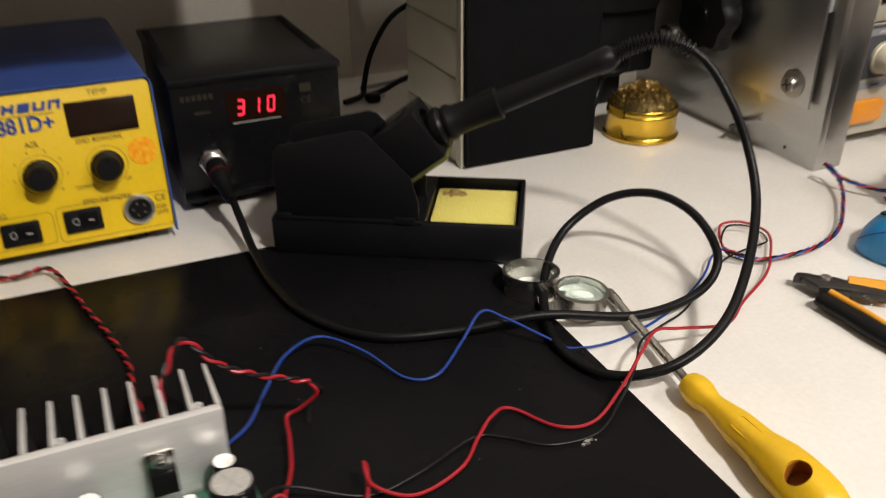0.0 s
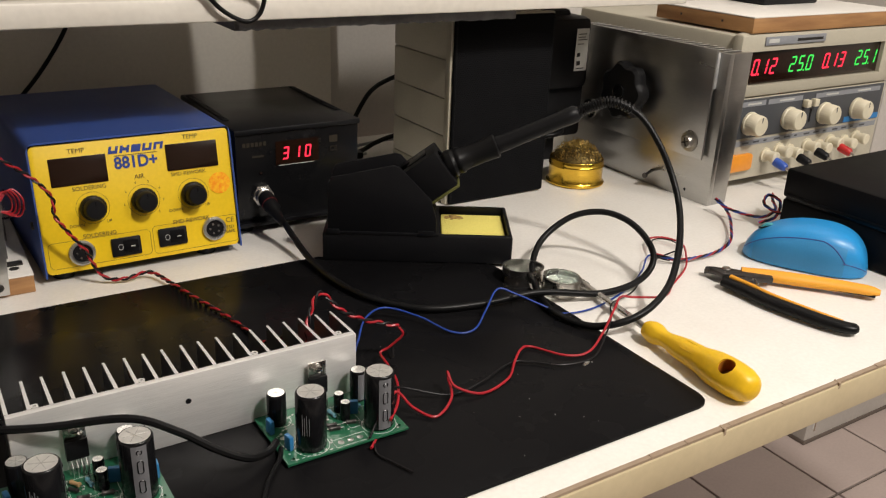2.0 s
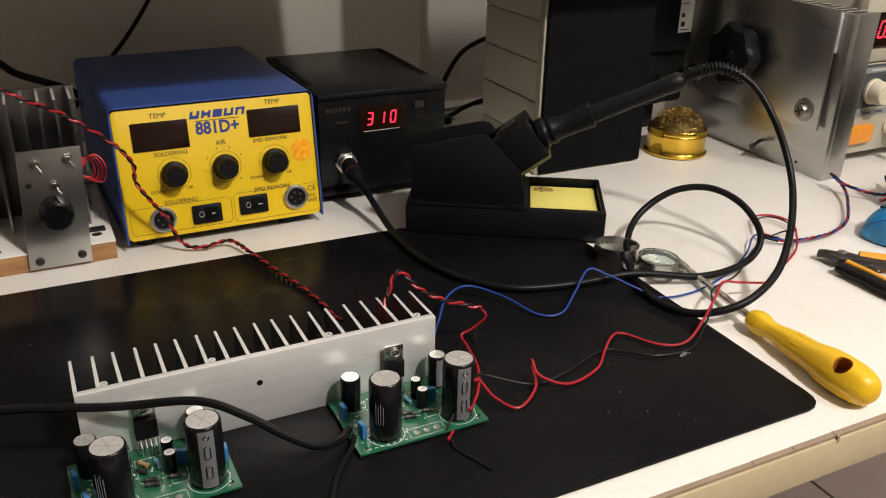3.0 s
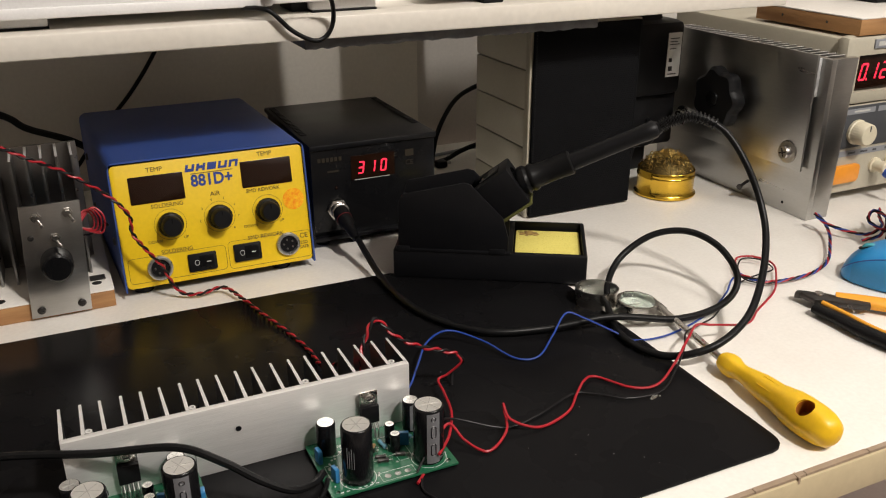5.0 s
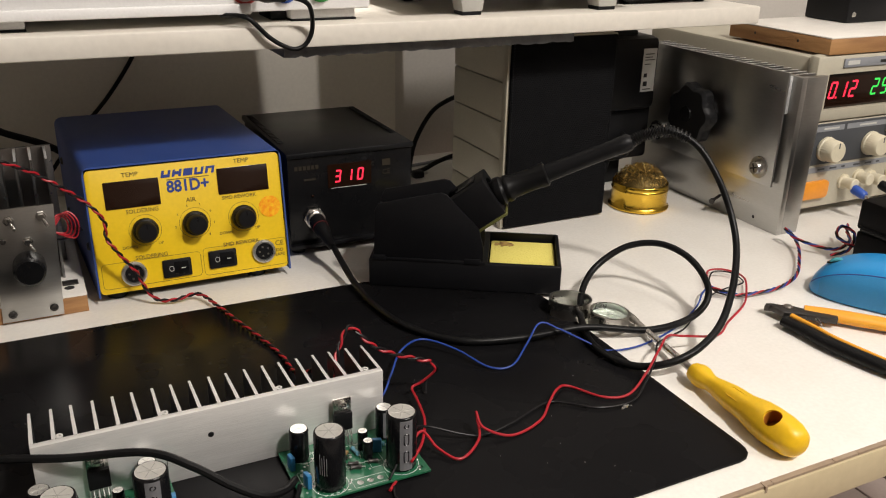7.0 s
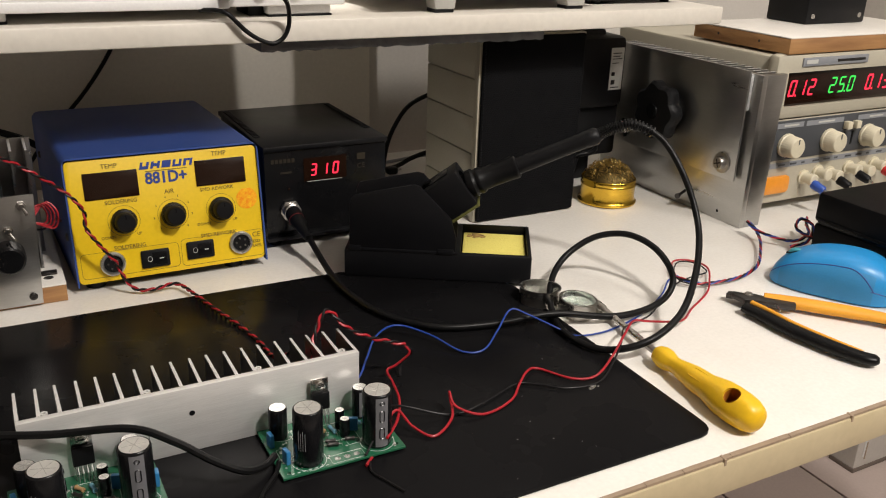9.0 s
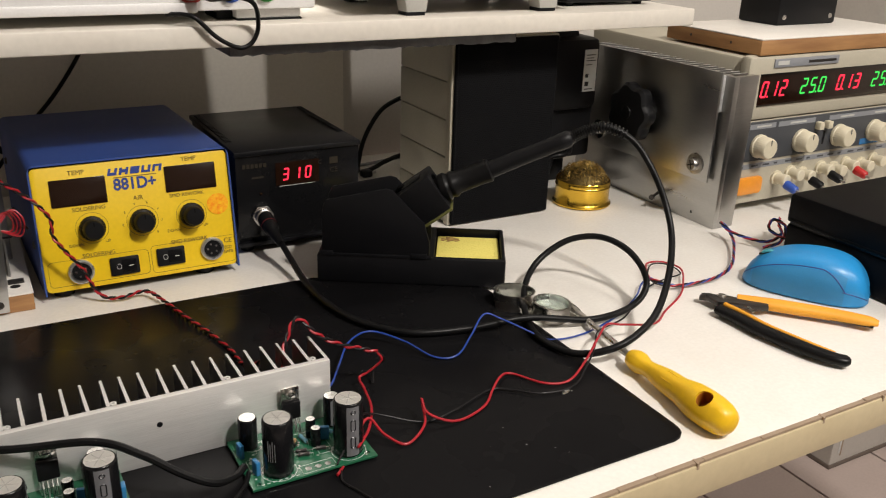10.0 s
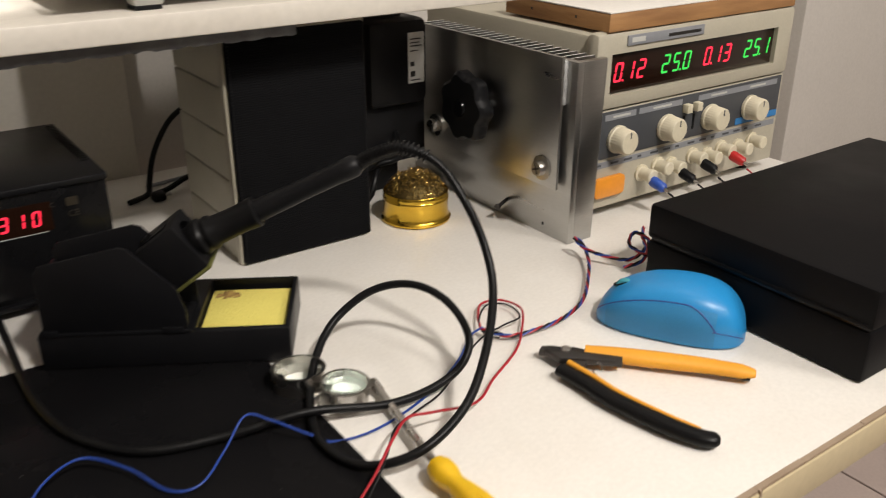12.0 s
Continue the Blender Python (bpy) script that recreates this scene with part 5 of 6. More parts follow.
for x0, w in ((0.990, 0.026), (1.052, 0.030), (1.150, 0.028), (1.222, 0.030)):
    part("heading_bar", box((x0, 0.8642, 0.0005), (x0 + w, 0.8664, 0.0007), 0, m=FC), INK_LIGHT, ps)
part("stripe", box((1.2020, 0.8210, 0), (1.2830, 0.8290, 0.0005), 0, m=FC), STRIPE_BLUE, ps, "blue marking stripe")
for x in (1.0180, 1.0960, 1.1700, 1.2440):
    for z in (0.8330, 0.8270):
        part("lamp", lathe([(0, 0), (0.0014, 0), (0.0012, 0.001), (0, 0.0013)], FC @ Matrix.Translation((x + 0.003, z, 0)), n=8), GREEN_JEWEL if z > 0.83 else INK_DIM, ps)
for x in (0.9980, 1.0760, 1.1510, 1.2250):
    mk = FC @ Matrix.Translation((x, 0.8400, 0))
    kn = part("knob", lathe([(0, 0.0005), (0.0150, 0.0005), (0.0152, 0.004), (0.0140, 0.0050), (0.0132, 0.0190), (0.0118, 0.0205), (0, 0.0208)], mk, n=60, lobes=30, depth=0.018), CREAM_KNOB, ps, "cream ribbed knob")
    part("knob_mark", box((-0.0006, 0.005, 0.0204), (0.0006, 0.0118, 0.0212), 0, m=mk), PANEL_GREY, kn)
for x in (1.1060, 1.1230):
    part("push_button", box((x - 0.0045, 0.8525, 0), (x + 0.0045, 0.8625, 0.0085), 0.001, m=FC), CREAM_KNOB, ps, "cream push button")
    part("button_slot", box((x - 0.0016, 0.8300, 0), (x + 0.0016, 0.8480, 0.0004), 0, m=FC), BLACK_PLASTIC, ps)
FL = face_frame((0, PY - 0.0001, 0), (1, 0, 0), (0, 0, 1))
part("legend_strip", box((0.9650, 0.8095, 0), (1.2830, 0.8165, 0.0005), 0, m=FL), LABEL_GREY, ps, "grey legend strip")
for k in range(14):
    part("legend_bar", box((0.972 + 0.021 * k, 0.8118, 0.0005), (0.972 + 0.021 * k + (0.012 if k % 3 else 0.006), 0.8142, 0.0007), 0, m=FL), PANEL_GREY, ps)
sw = part("power_switch", prism(rounded(0.0460, 0.0230, 0.006, 4), "z", 0, 0.0060, 0.0015, m=FL @ Matrix.Translation((0.9900, 0.7880, 0))), ORANGE_SWITCH, ps, "orange rocker power switch")
for k, (x, mat) in enumerate(((1.0430, POST_BLUE), (1.0690, None), (1.0920, BLACK_PLASTIC), (1.1290, BLACK_PLASTIC), (1.1560, None), (1.1810, POST_RED), (1.2140, None), (1.2400, None))):
    mp = FL @ Matrix.Translation((x, 0.7925 + 0.004 * (k % 2), 0))
    po = part("binding_post", lathe([(0, 0), (0.0095, 0), (0.0098, 0.003), (0.0072, 0.0035), (0.0068, 0.0120), (0.0078, 0.0125), (0.0078, 0.0190), (0.0066, 0.0200), (0, 0.0200)], mp, n=24, lobes=12, depth=0.02), CREAM_KNOB, ps, "cream binding post")
    if mat:
        pg = part("banana_plug", lathe([(0, 0.0195), (0.0058, 0.0195), (0.0062, 0.0215), (0.0056, 0.0360), (0.0038, 0.0380), (0, 0.0380)], mp @ pose(0, 0, 0, 14, 0, 0), n=18), mat, po, {"blue_post_cap": "blue plug", "red_post_cap": "red plug"}.get(mat.name, "black plug"))
        part("plug_tip", lathe([(0, 0.0378), (0.0020, 0.0378), (0.0020, 0.0440), (0, 0.0445)], mp @ pose(0, 0, 0, 14, 0, 0), n=10), STEEL, po)
for x in (0.985, 1.262):
    for y in (0.410, 0.66):
        part("foot", lathe([(0, 0), (0.009, 0), (0.010, 0.0105), (0, 0.0105)], Matrix.Translation((x, y, TOP)), n=18), BLACK_PLASTIC, ps)
for a, b, c in ((1.045, 1.10, 0.335), (1.094, 1.14, 0.330), (1.131, 1.20, 0.338), (1.183, 1.24, 0.342)):
    part("lead", hose(glide([(a, PY - 0.040, 0.7800), (a + 0.008, PY - 0.052, 0.7700), ((a + b) / 2, c, 0.7560), (b, c - 0.03, 0.7535), (b + 0.02, c - 0.09, 0.7535)], 7), 0.0011, n=7), RED_WIRE if a > 1.17 else BLACK_WIRE, ps, "thin lead")
part("name_plate", box((0.9990, PY - 0.0060, 0.9395), (1.1180, PY - 0.0038, 0.9500), 0.0004), LABEL_GREY, ps, "grey name plate with unreadable print")
part("name_bar", box((1.004, PY - 0.0064, 0.9425), (1.024, PY - 0.0058, 0.9475), 0), INK_LIGHT, ps)
part("name_bar", box((1.060, PY - 0.0064, 0.9430), (1.112, PY - 0.0058, 0.9462), 0), DARK_STEEL, ps)

lb = thing("shelf_board", (1.16, 0.5, 0.955), "white-topped board with raw wood edges lying on the power supply", "board")
part("core", box((0.9720, 0.3810, 0.9552), (1.2830, 0.545, 0.9735), 0.0008), WOOD, lb, "raw brown wood edge")
part("top_sheet", box((0.9718, 0.3808, 0.9736), (1.2832, 0.5452, 0.9752), 0.0004), WHITE_TOP, lb, "white laminate top")
for y in (0.43, 0.50):
    part("nail_hole", lathe([(0, 0.0002), (0.0016, 0.0002), (0.0018, 0), (0, 0)], aim((0.9720, y, 0.965), (0, y, 0.965)), n=8), DARK_STEEL, lb)
bx = thing("black_box", (1.155, 0.56, 0.9752), "small black plastic box standing on the white board", "box")
part("body", box((1.098, 0.470, 0.9754), (1.215, 0.540, 1.030), 0.003), BLACK_PLASTIC, bx, "black plastic body")
for x in (1.110, 1.203):
    part("corner_screw", lathe([(0, 0.0012), (0.003, 0.001), (0.0036, 0), (0, 0)], aim((x, 0.470, 0.986), (x, 0, 0.986)), n=12), STEEL, bx)

# ---- black plastic case ----
cs = thing("plastic_case", (1.05, 0.14, TOP), "large black plastic case with a parting seam, lying on the bench", "case")
part("lower_shell", box((0.9045, 0.0300, TOP + 0.0004), (1.2600, 0.2480, 0.7945), 0.0035), CASE_BLACK, cs, "black lower shell")
part("seam", box((0.9070, 0.0325, 0.7940), (1.2575, 0.2455, 0.7965)), BLACK_GLOSS, cs)
part("upper_shell", box((0.9035, 0.0290, 0.7960), (1.2610, 0.2490, 0.8300), 0.0040), CASE_BLACK, cs, "black upper shell")
part("seam_ridge", box((0.9025, 0.0340, 0.7990), (0.9040, 0.2440, 0.8010), 0.0004), CASE_BLACK, cs)
part("latch", box((0.9300, 0.0262, 0.7860), (0.9520, 0.0290, 0.8080), 0.001), BLACK_PLASTIC, cs, "black latch")

# ---- blue mouse ----
ms = thing("computer_mouse", (0.8590, 0.1770, TOP), "blue plastic wireless mouse lying on the white bench", "mouse", rz=-58)


def mouse_point(u, v):
    """u along the length from nose to tail, v round the section from one foot over the top to the other."""
    s = u * 2 - 1
    half = 0.0335 * (1 - abs(s) ** 3.0) ** 0.42 * (1 + 0.05 * s)
    tall = 0.0205 + 0.0225 * (1 - ((s - 0.18) / 1.18) ** 2)
    tall *= (1 - abs(s) ** 6) ** 0.5
    a = math.pi * v
    ca, sa = math.cos(a), math.sin(a)
    x = half * math.copysign(abs(ca) ** 0.62, ca)
    z = tall * abs(sa) ** 0.62
    x *= 1.0 - 0.10 * (1 - z / max(tall, 1e-5)) + 0.04 * math.sin(math.pi * min(1, z / 0.03))
    return Vector((0.0595 * s, x, 0.0016 + z))


bm = bmesh.new()
NU, NV = 44, 32
grid = [[bm.verts.new(mouse_point(0.003 + 0.994 * i / NU, j / NV)) for j in range(NV + 1)] for i in range(NU + 1)]
for i in range(NU):
    for j in range(NV):
        f = bm.faces.new((grid[i][j], grid[i][j + 1], grid[i + 1][j + 1], grid[i + 1][j]))
        f.material_index = 1 if (j < 7 or j >= NV - 7) and 3 < i < 36 else 0
bm.faces.new([grid[0][j] for j in range(NV + 1)])
bm.faces.new([grid[NU][j] for j in range(NV, -1, -1)])
bm.faces.new([grid[i][0] for i in range(NU + 1)] + [grid[i][NV] for i in range(NU, -1, -1)])
part("shell", bm, (MOUSE_BLUE, MOUSE_SIDE), ms, "blue plastic shell with matt sides", local=True, smooth=60)
for s in (1, -1):
    pts = []
    for k in range(34):
        u = 0.02 + 0.80 * k / 33
        v = 0.235 if u < 0.62 else 0.235 - 0.165 * ((u - 0.62) / 0.20) ** 1.6
        q = mouse_point(u, v if s > 0 else 1 - v)
        pts.append(q)
    part("seam", hose(pts, 0.00055, n=5), NAVY_INK, ms, local=True)
pts = [mouse_point(0.80 + 0.185 * k / 10, 0.93) for k in range(11)]
part("seam", hose(pts, 0.00045, n=5), NAVY_INK, ms, local=True)
part("wheel_slot", prism(rounded(0.021, 0.0065, 0.003), "z", 0, 0.0010, 0.0003, m=Matrix.Translation((-0.0380, 0, 0.0318)) @ Matrix.Rotation(radians(-21), 4, "Y")), BLACK_PLASTIC, ms, local=True)
part("scroll_wheel", lathe([(0, -0.0022), (0.0070, -0.0022), (0.0082, -0.0012), (0.0082, 0.0012), (0.0070, 0.0022), (0, 0.0022)], Matrix.Translation((-0.0380, 0, 0.0272)) @ Matrix.Rotation(radians(90), 4, "X"), n=26), TEAL, ms, "teal scroll wheel", local=True)
part("glide_pad", box((-0.035, -0.018, 0), (0.040, 0.018, 0.0022), 0.0008), BLACK_PLASTIC, ms, local=True)

ms.scale = (1.05, 1.05, 1.05)

# ---- side cutters ----
pc = thing("side_cutters", (0.765, 0.12, TOP), "side cutters with orange and black foam grips, lying open", "pliers")


def grip(name, pts, rad, mats, label, z):
    line = glide([(x, y, z) for x, y in pts], 8)
    n = len(line)
    r = []
    for k in range(n):
        t = k / (n - 1)
        r.append(rad * (0.78 + 0.34 * math.sin(math.pi * (0.15 + 0.72 * t))) * (1 if t < 0.93 else 1 - 0.45 * ((t - 0.93) / 0.07) ** 2))
    return part(name, hose(line, r, n=16, squash=0.72), mats, pc, label)


grip("grip", [(0.7590, 0.1770), (0.7760, 0.1590), (0.7920, 0.1410), (0.8180, 0.1110), (0.8420, 0.0785)], 0.0076, ORANGE_GRIP, "orange foam grip", TOP + 0.0085)
grip("grip", [(0.7280, 0.1710), (0.7300, 0.1450), (0.7305, 0.1180), (0.7375, 0.0770), (0.7455, 0.0530), (0.7545, 0.0425)], 0.0071, BLACK_RUBBER, "black foam grip", TOP + 0.0070)
line = glide([(0.7350, 0.1700, TOP + 0.0110), (0.7362, 0.1450, TOP + 0.0112), (0.7366, 0.1180, TOP + 0.0112), (0.7432, 0.0800, TOP + 0.0110), (0.7505, 0.0560, TOP + 0.0100)], 8)
part("grip_rim", hose(line, [0.0026 - 0.0013 * k / (len(line) - 1) for k in range(len(line))], n=10), ORANGE_GRIP, pc, "orange inner edge of the black grip")
line = glide([(0.7770, 0.1520, TOP + 0.0060), (0.7900, 0.1370, TOP + 0.0060), (0.8140, 0.1080, TOP + 0.0060), (0.8360, 0.0790, TOP + 0.0060)], 8)
part("grip_rim", hose(line, 0.0018, n=8), BLACK_RUBBER, pc, "black underside of the orange grip")
part("jaw", prism([(0.7325, 0.1940), (0.7355, 0.1970), (0.7420, 0.1890), (0.7530, 0.1800), (0.7760, 0.1530), (0.7690, 0.1460), (0.7460, 0.1680), (0.7330, 0.1780)], "z", TOP + 0.0062, TOP + 0.0118, 0.0008), DARK_STEEL, pc, "dark steel jaw")
part("jaw", prism([(0.7300, 0.1990), (0.7370, 0.2030), (0.7430, 0.1990), (0.7480, 0.1930), (0.7560, 0.1870), (0.7640, 0.1740), (0.7480, 0.1640), (0.7360, 0.1560), (0.7280, 0.1620), (0.7400, 0.1800), (0.7390, 0.1880), (0.7360, 0.1940)], "z", TOP + 0.0042, TOP + 0.0098, 0.0008), DARK_STEEL, pc, "dark steel jaw")
part("rivet", lathe([(0, 0.0022), (0.0036, 0.0020), (0.0044, 0.0008), (0.0044, 0), (0, 0)], Matrix.Translation((0.7460, 0.1850, TOP + 0.0112)), n=22), STEEL, pc, "bright pivot rivet")
part("spring", hose([Vector((0.752, 0.171, TOP + 0.009)), Vector((0.756, 0.158, TOP + 0.009)), Vector((0.750, 0.148, TOP + 0.009))], 0.0009, n=6), STEEL, pc)

# ---- yellow-handled nut driver ----
dr = thing("nut_driver", (0.578, 0.11, TOP), "screwdriver with a yellow plastic handle, its shaft on the bench", "screwdriver")
tail, neck, tip = Vector((0.5738, 0.0085, TOP + 0.0150)), Vector((0.5812, 0.1285, TOP + 0.0105)), Vector((0.6030, 0.2430, TOP + 0.0046))
L = (neck - tail).length
prof = [(0, 0), (0.0065, 0.0006), (0.0108, 0.0040), (0.0130, 0.0100), (0.0141, 0.019), (0.0143, 0.030), (0.0137, 0.041), (0.0120, 0.050), (0.0106, 0.057), (0.0103, 0.065), (0.0100, 0.074), (0.0084, 0.085), (0.0069, 0.094), (0.0068, 0.099), (0.0079, 0.103), (0.0091, 0.107), (0.0092, 0.113), (0.0075, L - 0.001), (0.004, L), (0, L)]
HOLE = Vector((-0.48, -0.20, 0.85))
hb = lathe(prof, aim(tail, neck), n=48, lobes=6, depth=0.020)
hole_at = tail.lerp(neck, 0.0275 / L)
hb = carve(hb, lathe([(0, -0.005), (0.0064, -0.005), (0.0064, 0.05), (0, 0.05)], aim(hole_at, hole_at + HOLE) @ Matrix.Diagonal((1, 1.15, 1, 1)), n=28))
hd = part("handle", hb, YELLOW_GRIP, dr, "yellow plastic handle with a hanging hole", smooth=50)
# an added skin in the hole that carries its painted shade
part("hole_shading", lathe([(0.0, -0.0047), (0.0063, -0.0047), (0.0062, 0.0105), (0.0064, 0.0105)], aim(hole_at, hole_at + HOLE) @ Matrix.Diagonal((1, 1.15, 1, 1)), n=28), HOLE_SHADE, hd)
mk = aim(tail.lerp(neck, 0.056 / L), tail.lerp(neck, 0.056 / L) + Vector((-0.30, -0.10, 1)))
ax = (neck - tail).normalized()
zz = Vector((-0.55, 0.0, 1.0))
zz = (zz - ax * zz.dot(ax)).normalized()
fm = Matrix((-ax, zz.cross(-ax), zz)).transposed().to_4x4()
fm.translation = tail.lerp(neck, 0.060 / L) + zz * 0.0093
part("raised_mark", rounded_loop(0.024, 0.0085, 0.0015, 0.0004, fm), YELLOW_GRIP, hd)
bm = bmesh.new()
for k in range(5):
    box((-0.0105 + 0.0044 * k, -0.0024, -0.0004), (-0.0075 + 0.0044 * k, 0.0024, 0.0005), 0.0002, bm, fm)
part("raised_bars", bm, YELLOW_GRIP, hd)
part("shaft", lathe([(0, 0), (0.0031, 0), (0.0031, (tip - neck).length * 0.86), (0.0040, (tip - neck).length * 0.87), (0.0040, (tip - neck).length - 0.001), (0.0030, (tip - neck).length), (0.0022, (tip - neck).length - 0.006), (0, (tip - neck).length - 0.006)], aim(neck, tip), n=18), STEEL, dr, "dull steel shaft with a hollow socket end")

# ---- folding loupe: two rings with lenses ----
lp = thing("loupe", (0.565, 0.25, TOP + 0.0032), "small double magnifier of two steel rings with glass lenses", "magnifier")
for (x, y, z), r, h, tilt in (((0.5575, 0.2740, TOP + 0.0004), 0.0190, 0.0170, (-3, 2)), ((0.5765, 0.2390, TOP + 0.0004), 0.0170, 0.0160, (2, 3))):
    m = Matrix.Translation((x, y, z)) @ pose(0, 0, 0, tilt[0], tilt[1], 0)
    rg = part("ring", lathe([(r, 0), (r + 0.0011, 0), (r + 0.0011, h - 0.001), (r + 0.0016, h), (r - 0.0006, h), (r - 0.0002, h - 0.001), (r - 0.0002, 0), (r, 0)], m, n=40), STEEL, lp, "chromed steel ring")
    ln = part("lens", lathe([(0, h * 0.80), (r * 0.6, h * 0.76), (r - 0.0004, h * 0.66), (r - 0.0004, h * 0.58), (r * 0.6, h * 0.5), (0, h * 0.46)], m, n=36), THIN_GLASS if r > 0.018 else GLASS, rg, "clear glass lens")
    ln.visible_shadow = False
part("hinge", box((-0.010, -0.003, 0.004), (0.010, 0.003, 0.007), 0.001, m=pose(0.567, 0.2570, TOP, 0, 0, -62)), STEEL, lp)

# ---- instruments on the shelf ----
ST = 1.0066
os_ = thing("oscilloscope", (0.15, 0.55, ST), "white bench instrument with coloured sockets and a black probe lead", "oscilloscope")
part("body", box((-0.12, 0.4600, ST + 0.0150), (0.4000, 0.796, ST + 0.185), 0.006), SCOPE_WHITE, os_, "white plastic housing")
part("front", box((-0.118, 0.4545, ST + 0.0110), (0.4290, 0.4602, ST + 0.18), 0.003), SCOPE_WHITE, os_, "white front panel")
part("lower_ledge", box((-0.118, 0.4500, ST + 0.0100), (0.3150, 0.4546, ST + 0.0190), 0.002), SCOPE_WHITE, os_)
for x0, x1 in ((0.070, 0.1300), (0.3540, 0.4180)):
    ft = part("foot", box((x0, 0.466, ST + 0.0018), (x1, 0.520, ST + 0.0152), 0.002), SCOPE_WHITE, os_, "white foot")
    part("foot_pad", box((x0 + 0.0005, 0.4655, ST), (x1 + 0.0005, 0.5195, ST + 0.0019), 0.0004), BLACK_PLASTIC, ft)
part("strut", box((0.338, 0.478, ST), (0.3545, 0.520, ST + 0.0150), 0.002), BLACK_PLASTIC, os_)
FS = face_frame((0, 0.4543, 0), (1, 0, 0), (0, 0, 1))
for x, mat in ((0.3100, RING_RED), (0.3460, RING_BLUE), (0.3800, RING_GREEN)):
    m = FS @ Matrix.Translation((x, 1.0380, 0))
    rg = part("socket_ring", lathe([(0.0112, 0), (0.0134, 0), (0.0134, 0.0010), (0.0112, 0.0010)], m, n=40), mat, os_, {"red_socket_ring": "red ring", "blue_socket_ring": "blue ring", "green_socket_ring": "green ring"}[mat.name])
    part("socket", lathe([(0, 0.0), (0.0105, 0), (0.0100, 0.002), (0.0066, 0.0025), (0.0062, 0.012), (0.0050, 0.012), (0.0048, 0.003), (0.0016, 0.003), (0.0014, 0.009), (0, 0.009)], m, n=28), STEEL, rg, "bright coaxial socket")
for k, x in enumerate((0.2030, 0.2250, 0.2470)):
    b = part("button", box((x - 0.0065, 1.0352, 0), (x + 0.0065, 1.0442, 0.0028), 0.001, m=FS), SCOPE_WHITE, os_, "white push button")
    part("lettering", letters(("DEL", "LAST", "NEXT")[k], 0.0036, FS @ Matrix.Translation((x, 1.0400, 0.0029)), 0.0001), DARK_STEEL, b)
part("button", prism([(0.2740, 1.0365), (0.2850, 1.0375), (0.2870, 1.0460), (0.2755, 1.0450)], "z", 0, 0.0030, 0.0006, m=FS), BUTTON_BLUE, os_, "dark blue button")
mpl = aim((0.3100, 0.4540, 1.0380), (0.3420, 0.360, 1.0330))
pl = part("probe_plug", lathe([(0, 0.006), (0.0078, 0.006), (0.0082, 0.010), (0.0082, 0.018), (0.0070, 0.020), (0.0075, 0.034), (0.0050, 0.046), (0.0036, 0.058), (0, 0.058)], mpl, n=26, lobes=13, depth=0.015), BLACK_RUBBER, os_, "black probe plug")
part("probe_lead", hose(glide([mpl @ Vector((0, 0, 0.050)), (0.3400, 0.4120, 1.0340), (0.3560, 0.4160, 1.0270), (0.3630, 0.4290, 1.0070), (0.3590, 0.4320, 0.9930), (0.3490, 0.4320, 0.9870), (0.3370, 0.4315, 0.9900), (0.3230, 0.4310, 0.9990), (0.3080, 0.4330, 1.0140), (0.2990, 0.4390, 1.0170), (0.2930, 0.4470, 1.0165), (0.2880, 0.4560, 1.0160)], 8), 0.0021, n=10), BLACK_RUBBER, os_, "black probe lead hanging over the shelf edge")
gi = thing("bench_instrument", (0.62, 0.56, ST), "warm grey bench instrument standing on moulded feet", "instrument")
part("body", box((0.4740, 0.4620, ST + 0.0230), (0.7480, 0.796, ST + 0.150), 0.006), GREY_PLASTIC, gi, "warm grey housing")
part("front_lip", box((0.4720, 0.4560, ST + 0.0165), (0.7480, 0.475, ST + 0.0320), 0.004), GREY_PLASTIC, gi)
for x, y in ((0.5390, 0.468), (0.5330, 0.600), (0.7050, 0.468), (0.70, 0.600)):
    f = part("foot", prism([(x - 0.0135, ST + 0.024), (x + 0.0165, ST + 0.024), (x + 0.0135, ST + 0.0035), (x - 0.0095, ST + 0.0035)], "y", y - 0.010, y + 0.012, 0.0015), GREY_PLASTIC, gi, "grey moulded foot")
    part("foot_pad", box((x - 0.0095, y - 0.009, ST), (x + 0.0125, y + 0.011, ST + 0.0038), 0.0008), BLACK_PLASTIC, f)
for k in range(16):
    part("vent_slot", box((0.4745 + 0.0032 * k, 0.4612, ST + 0.034), (0.4763 + 0.0032 * k, 0.4622, ST + 0.050)), BLACK_PLASTIC, gi)
bb = thing("black_instrument", (0.83, 0.53, ST), "low black box standing at the end of the shelf", "box")
part("body", box((0.7560, 0.490, ST + 0.0040), (0.8900, 0.640, ST + 0.070), 0.003), BLACK_PLASTIC, bb, "black plastic body")
for x in (0.770, 0.876):
    for y in (0.505, 0.625):
        part("foot", lathe([(0, 0), (0.006, 0), (0.0065, 0.0042), (0, 0.0042)], Matrix.Translation((x, y, ST)), n=14), BLACK_PLASTIC, bb)

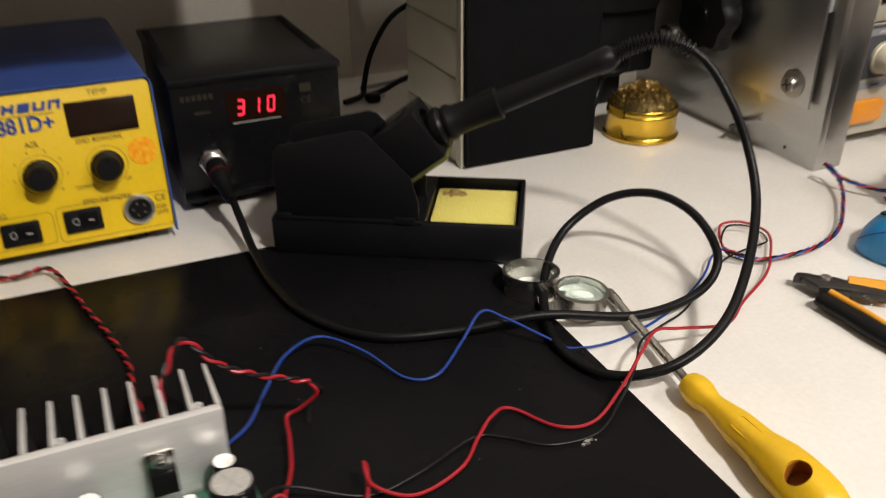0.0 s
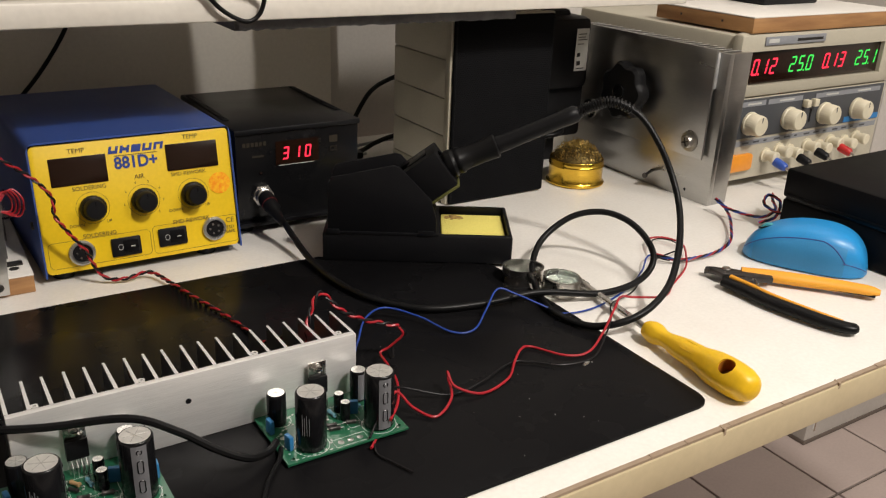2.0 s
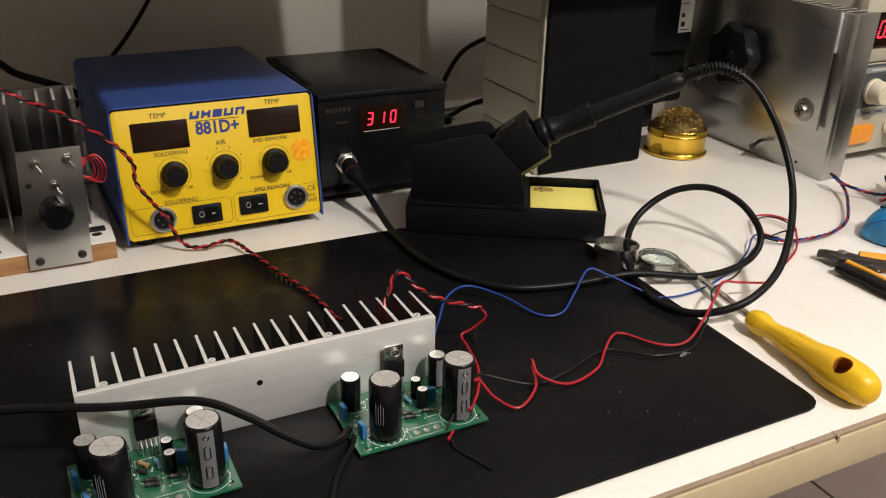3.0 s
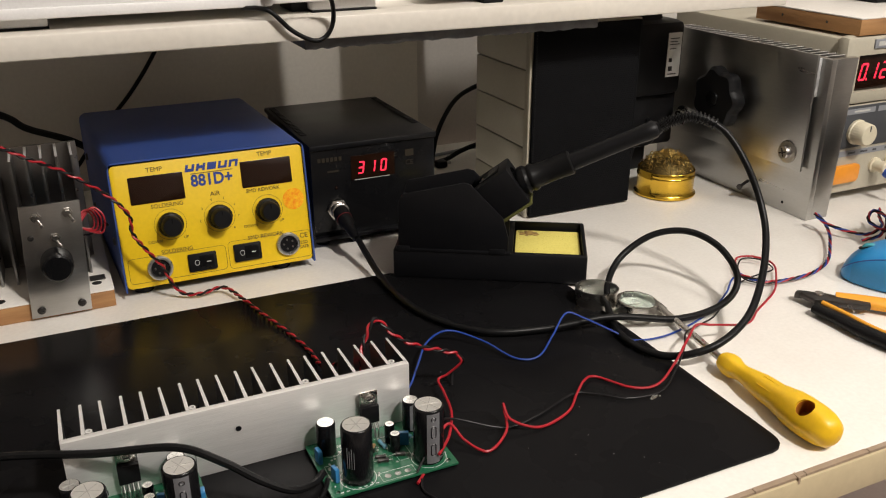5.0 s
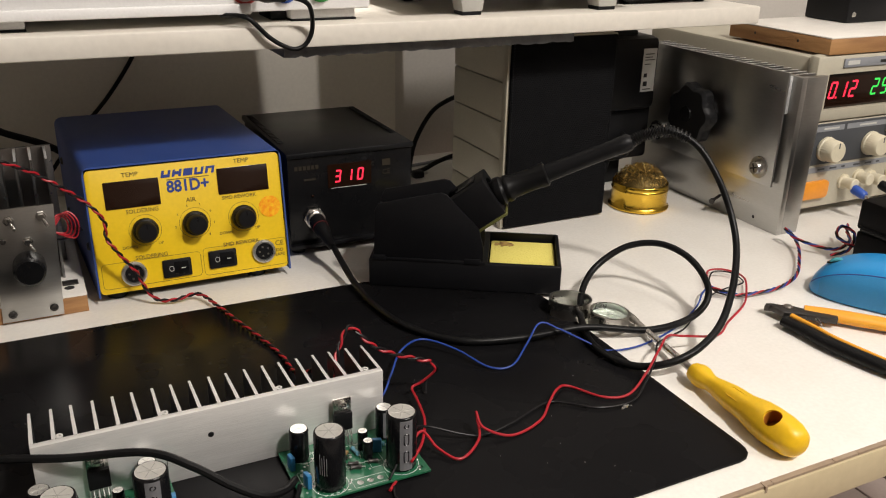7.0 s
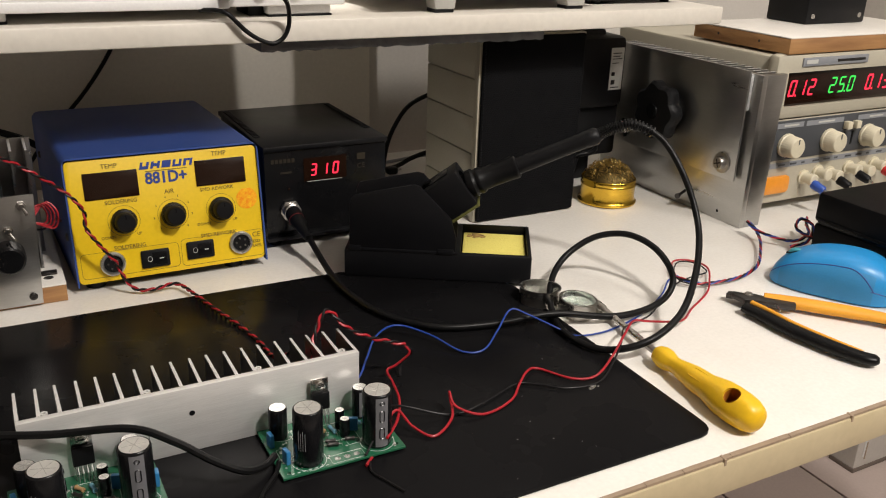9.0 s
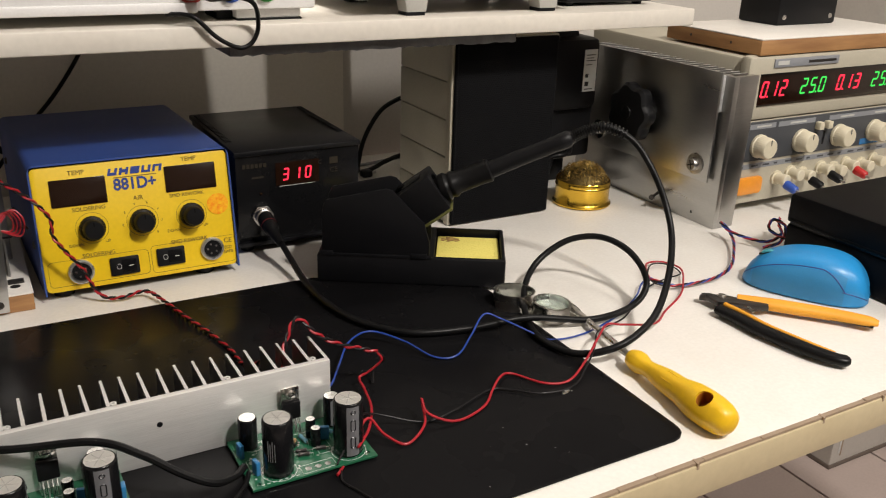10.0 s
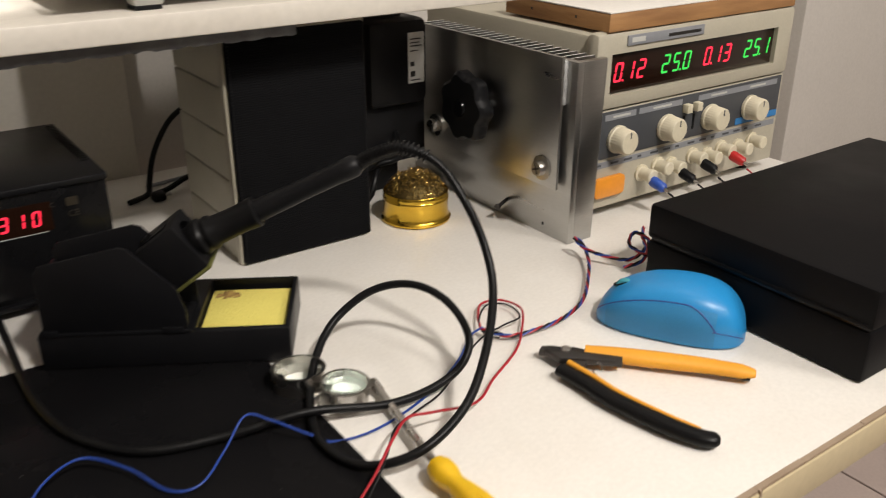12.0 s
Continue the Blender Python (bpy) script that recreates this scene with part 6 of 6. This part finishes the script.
# ---- cables behind the stations ----
wire("mains_cable", [(-0.25, 0.79, 0.97), (-0.08, 0.77, 0.925), (0.058, 0.752, 0.880), (0.092, 0.750, 0.858), (0.141, 0.748, 0.836), (0.185, 0.745, 0.800), (0.215, 0.735, 0.7555), (0.26, 0.74, 0.7545)], 0.0042, BLACK_RUBBER, "thick black mains cable hanging behind the station")
wire("thin_cable", [(0.275, 0.832, 0.985), (0.268, 0.826, 0.955), (0.250, 0.822, 0.920), (0.216, 0.820, 0.874), (0.170, 0.818, 0.825), (0.13, 0.80, 0.780), (0.10, 0.78, 0.7536)], 0.0026, BLACK_RUBBER, "thin black cable hanging down the back panel")
wire("mains_cable", [(0.765, 0.735, 0.90), (0.715, 0.742, 0.870), (0.665, 0.750, 0.852), (0.640, 0.752, 0.838), (0.622, 0.752, 0.815), (0.610, 0.752, 0.790), (0.602, 0.748, 0.764), (0.596, 0.740, 0.7545), (0.57, 0.725, 0.7545)], 0.0034, BLACK_RUBBER, "black mains cable arching behind the loudspeaker")
wire("mains_cable", [(0.600, 0.735, 0.7550), (0.622, 0.742, 0.7560), (0.645, 0.745, 0.7640), (0.675, 0.742, 0.7720), (0.720, 0.735, 0.775), (0.77, 0.72, 0.770)], 0.0034, BLACK_RUBBER, "black mains cable lying on the bench")
wire("grey_cable", [(0.605, 0.770, 0.7535), (0.640, 0.775, 0.7540), (0.680, 0.765, 0.7600), (0.74, 0.75, 0.7600)], 0.0024, LABEL_GREY, "grey cable lying behind the loudspeaker")
pk = thing("mains_plug", (0.6035, 0.728, TOP), "small dark plug lying on the bench behind the station", "plug")
part("plug_body", box((0.5960, 0.7180, TOP + 0.0003), (0.6120, 0.7330, TOP + 0.0105), 0.003), BLACK_RUBBER, pk)
part("plug_pin", rod((0.6120, 0.7255, TOP + 0.0055), (0.6190, 0.7255, TOP + 0.0055), 0.0018, n=10), STEEL, pk)

# ---- floor tiles that show past the bench ----
fl = bpy.data.objects["floor"]
S = 0.2265
t0 = bmesh.new()
box((-S / 2 + 0.003, -S / 2 + 0.003, -0.006), (S / 2 - 0.003, S / 2 - 0.003, 0.0), 0.0012, t0)
me = bpy.data.meshes.new("tile")
t0.to_mesh(me)
t0.free()
me.materials.append(TILE)
fm = Matrix.Translation(-fl.location)
rest = bmesh.new()
for i in range(-17, 6):
    for j in range(-15, 2):
        p = Vector((1.782 + S * (i + 0.5), 0.443 + S * (j + 0.5), 0))
        if not (-2.0 < p.x < 2.95 and -2.95 < p.y < 0.72):
            continue
        if p.x > 1.0 and p.y > -0.4:
            ob = new("tile", me)
            ob.parent = fl
            ob.location = p - fl.location
        else:
            box((p.x - S / 2 + 0.003, p.y - S / 2 + 0.003, -0.006), (p.x + S / 2 - 0.003, p.y + S / 2 - 0.003, 0), 0, rest)
rest.transform(fm)
ob = link("tiles", rest, TILE, 0)
ob.parent = fl
tagged(ob, "pinkish grey floor tiles", kind="stuff")
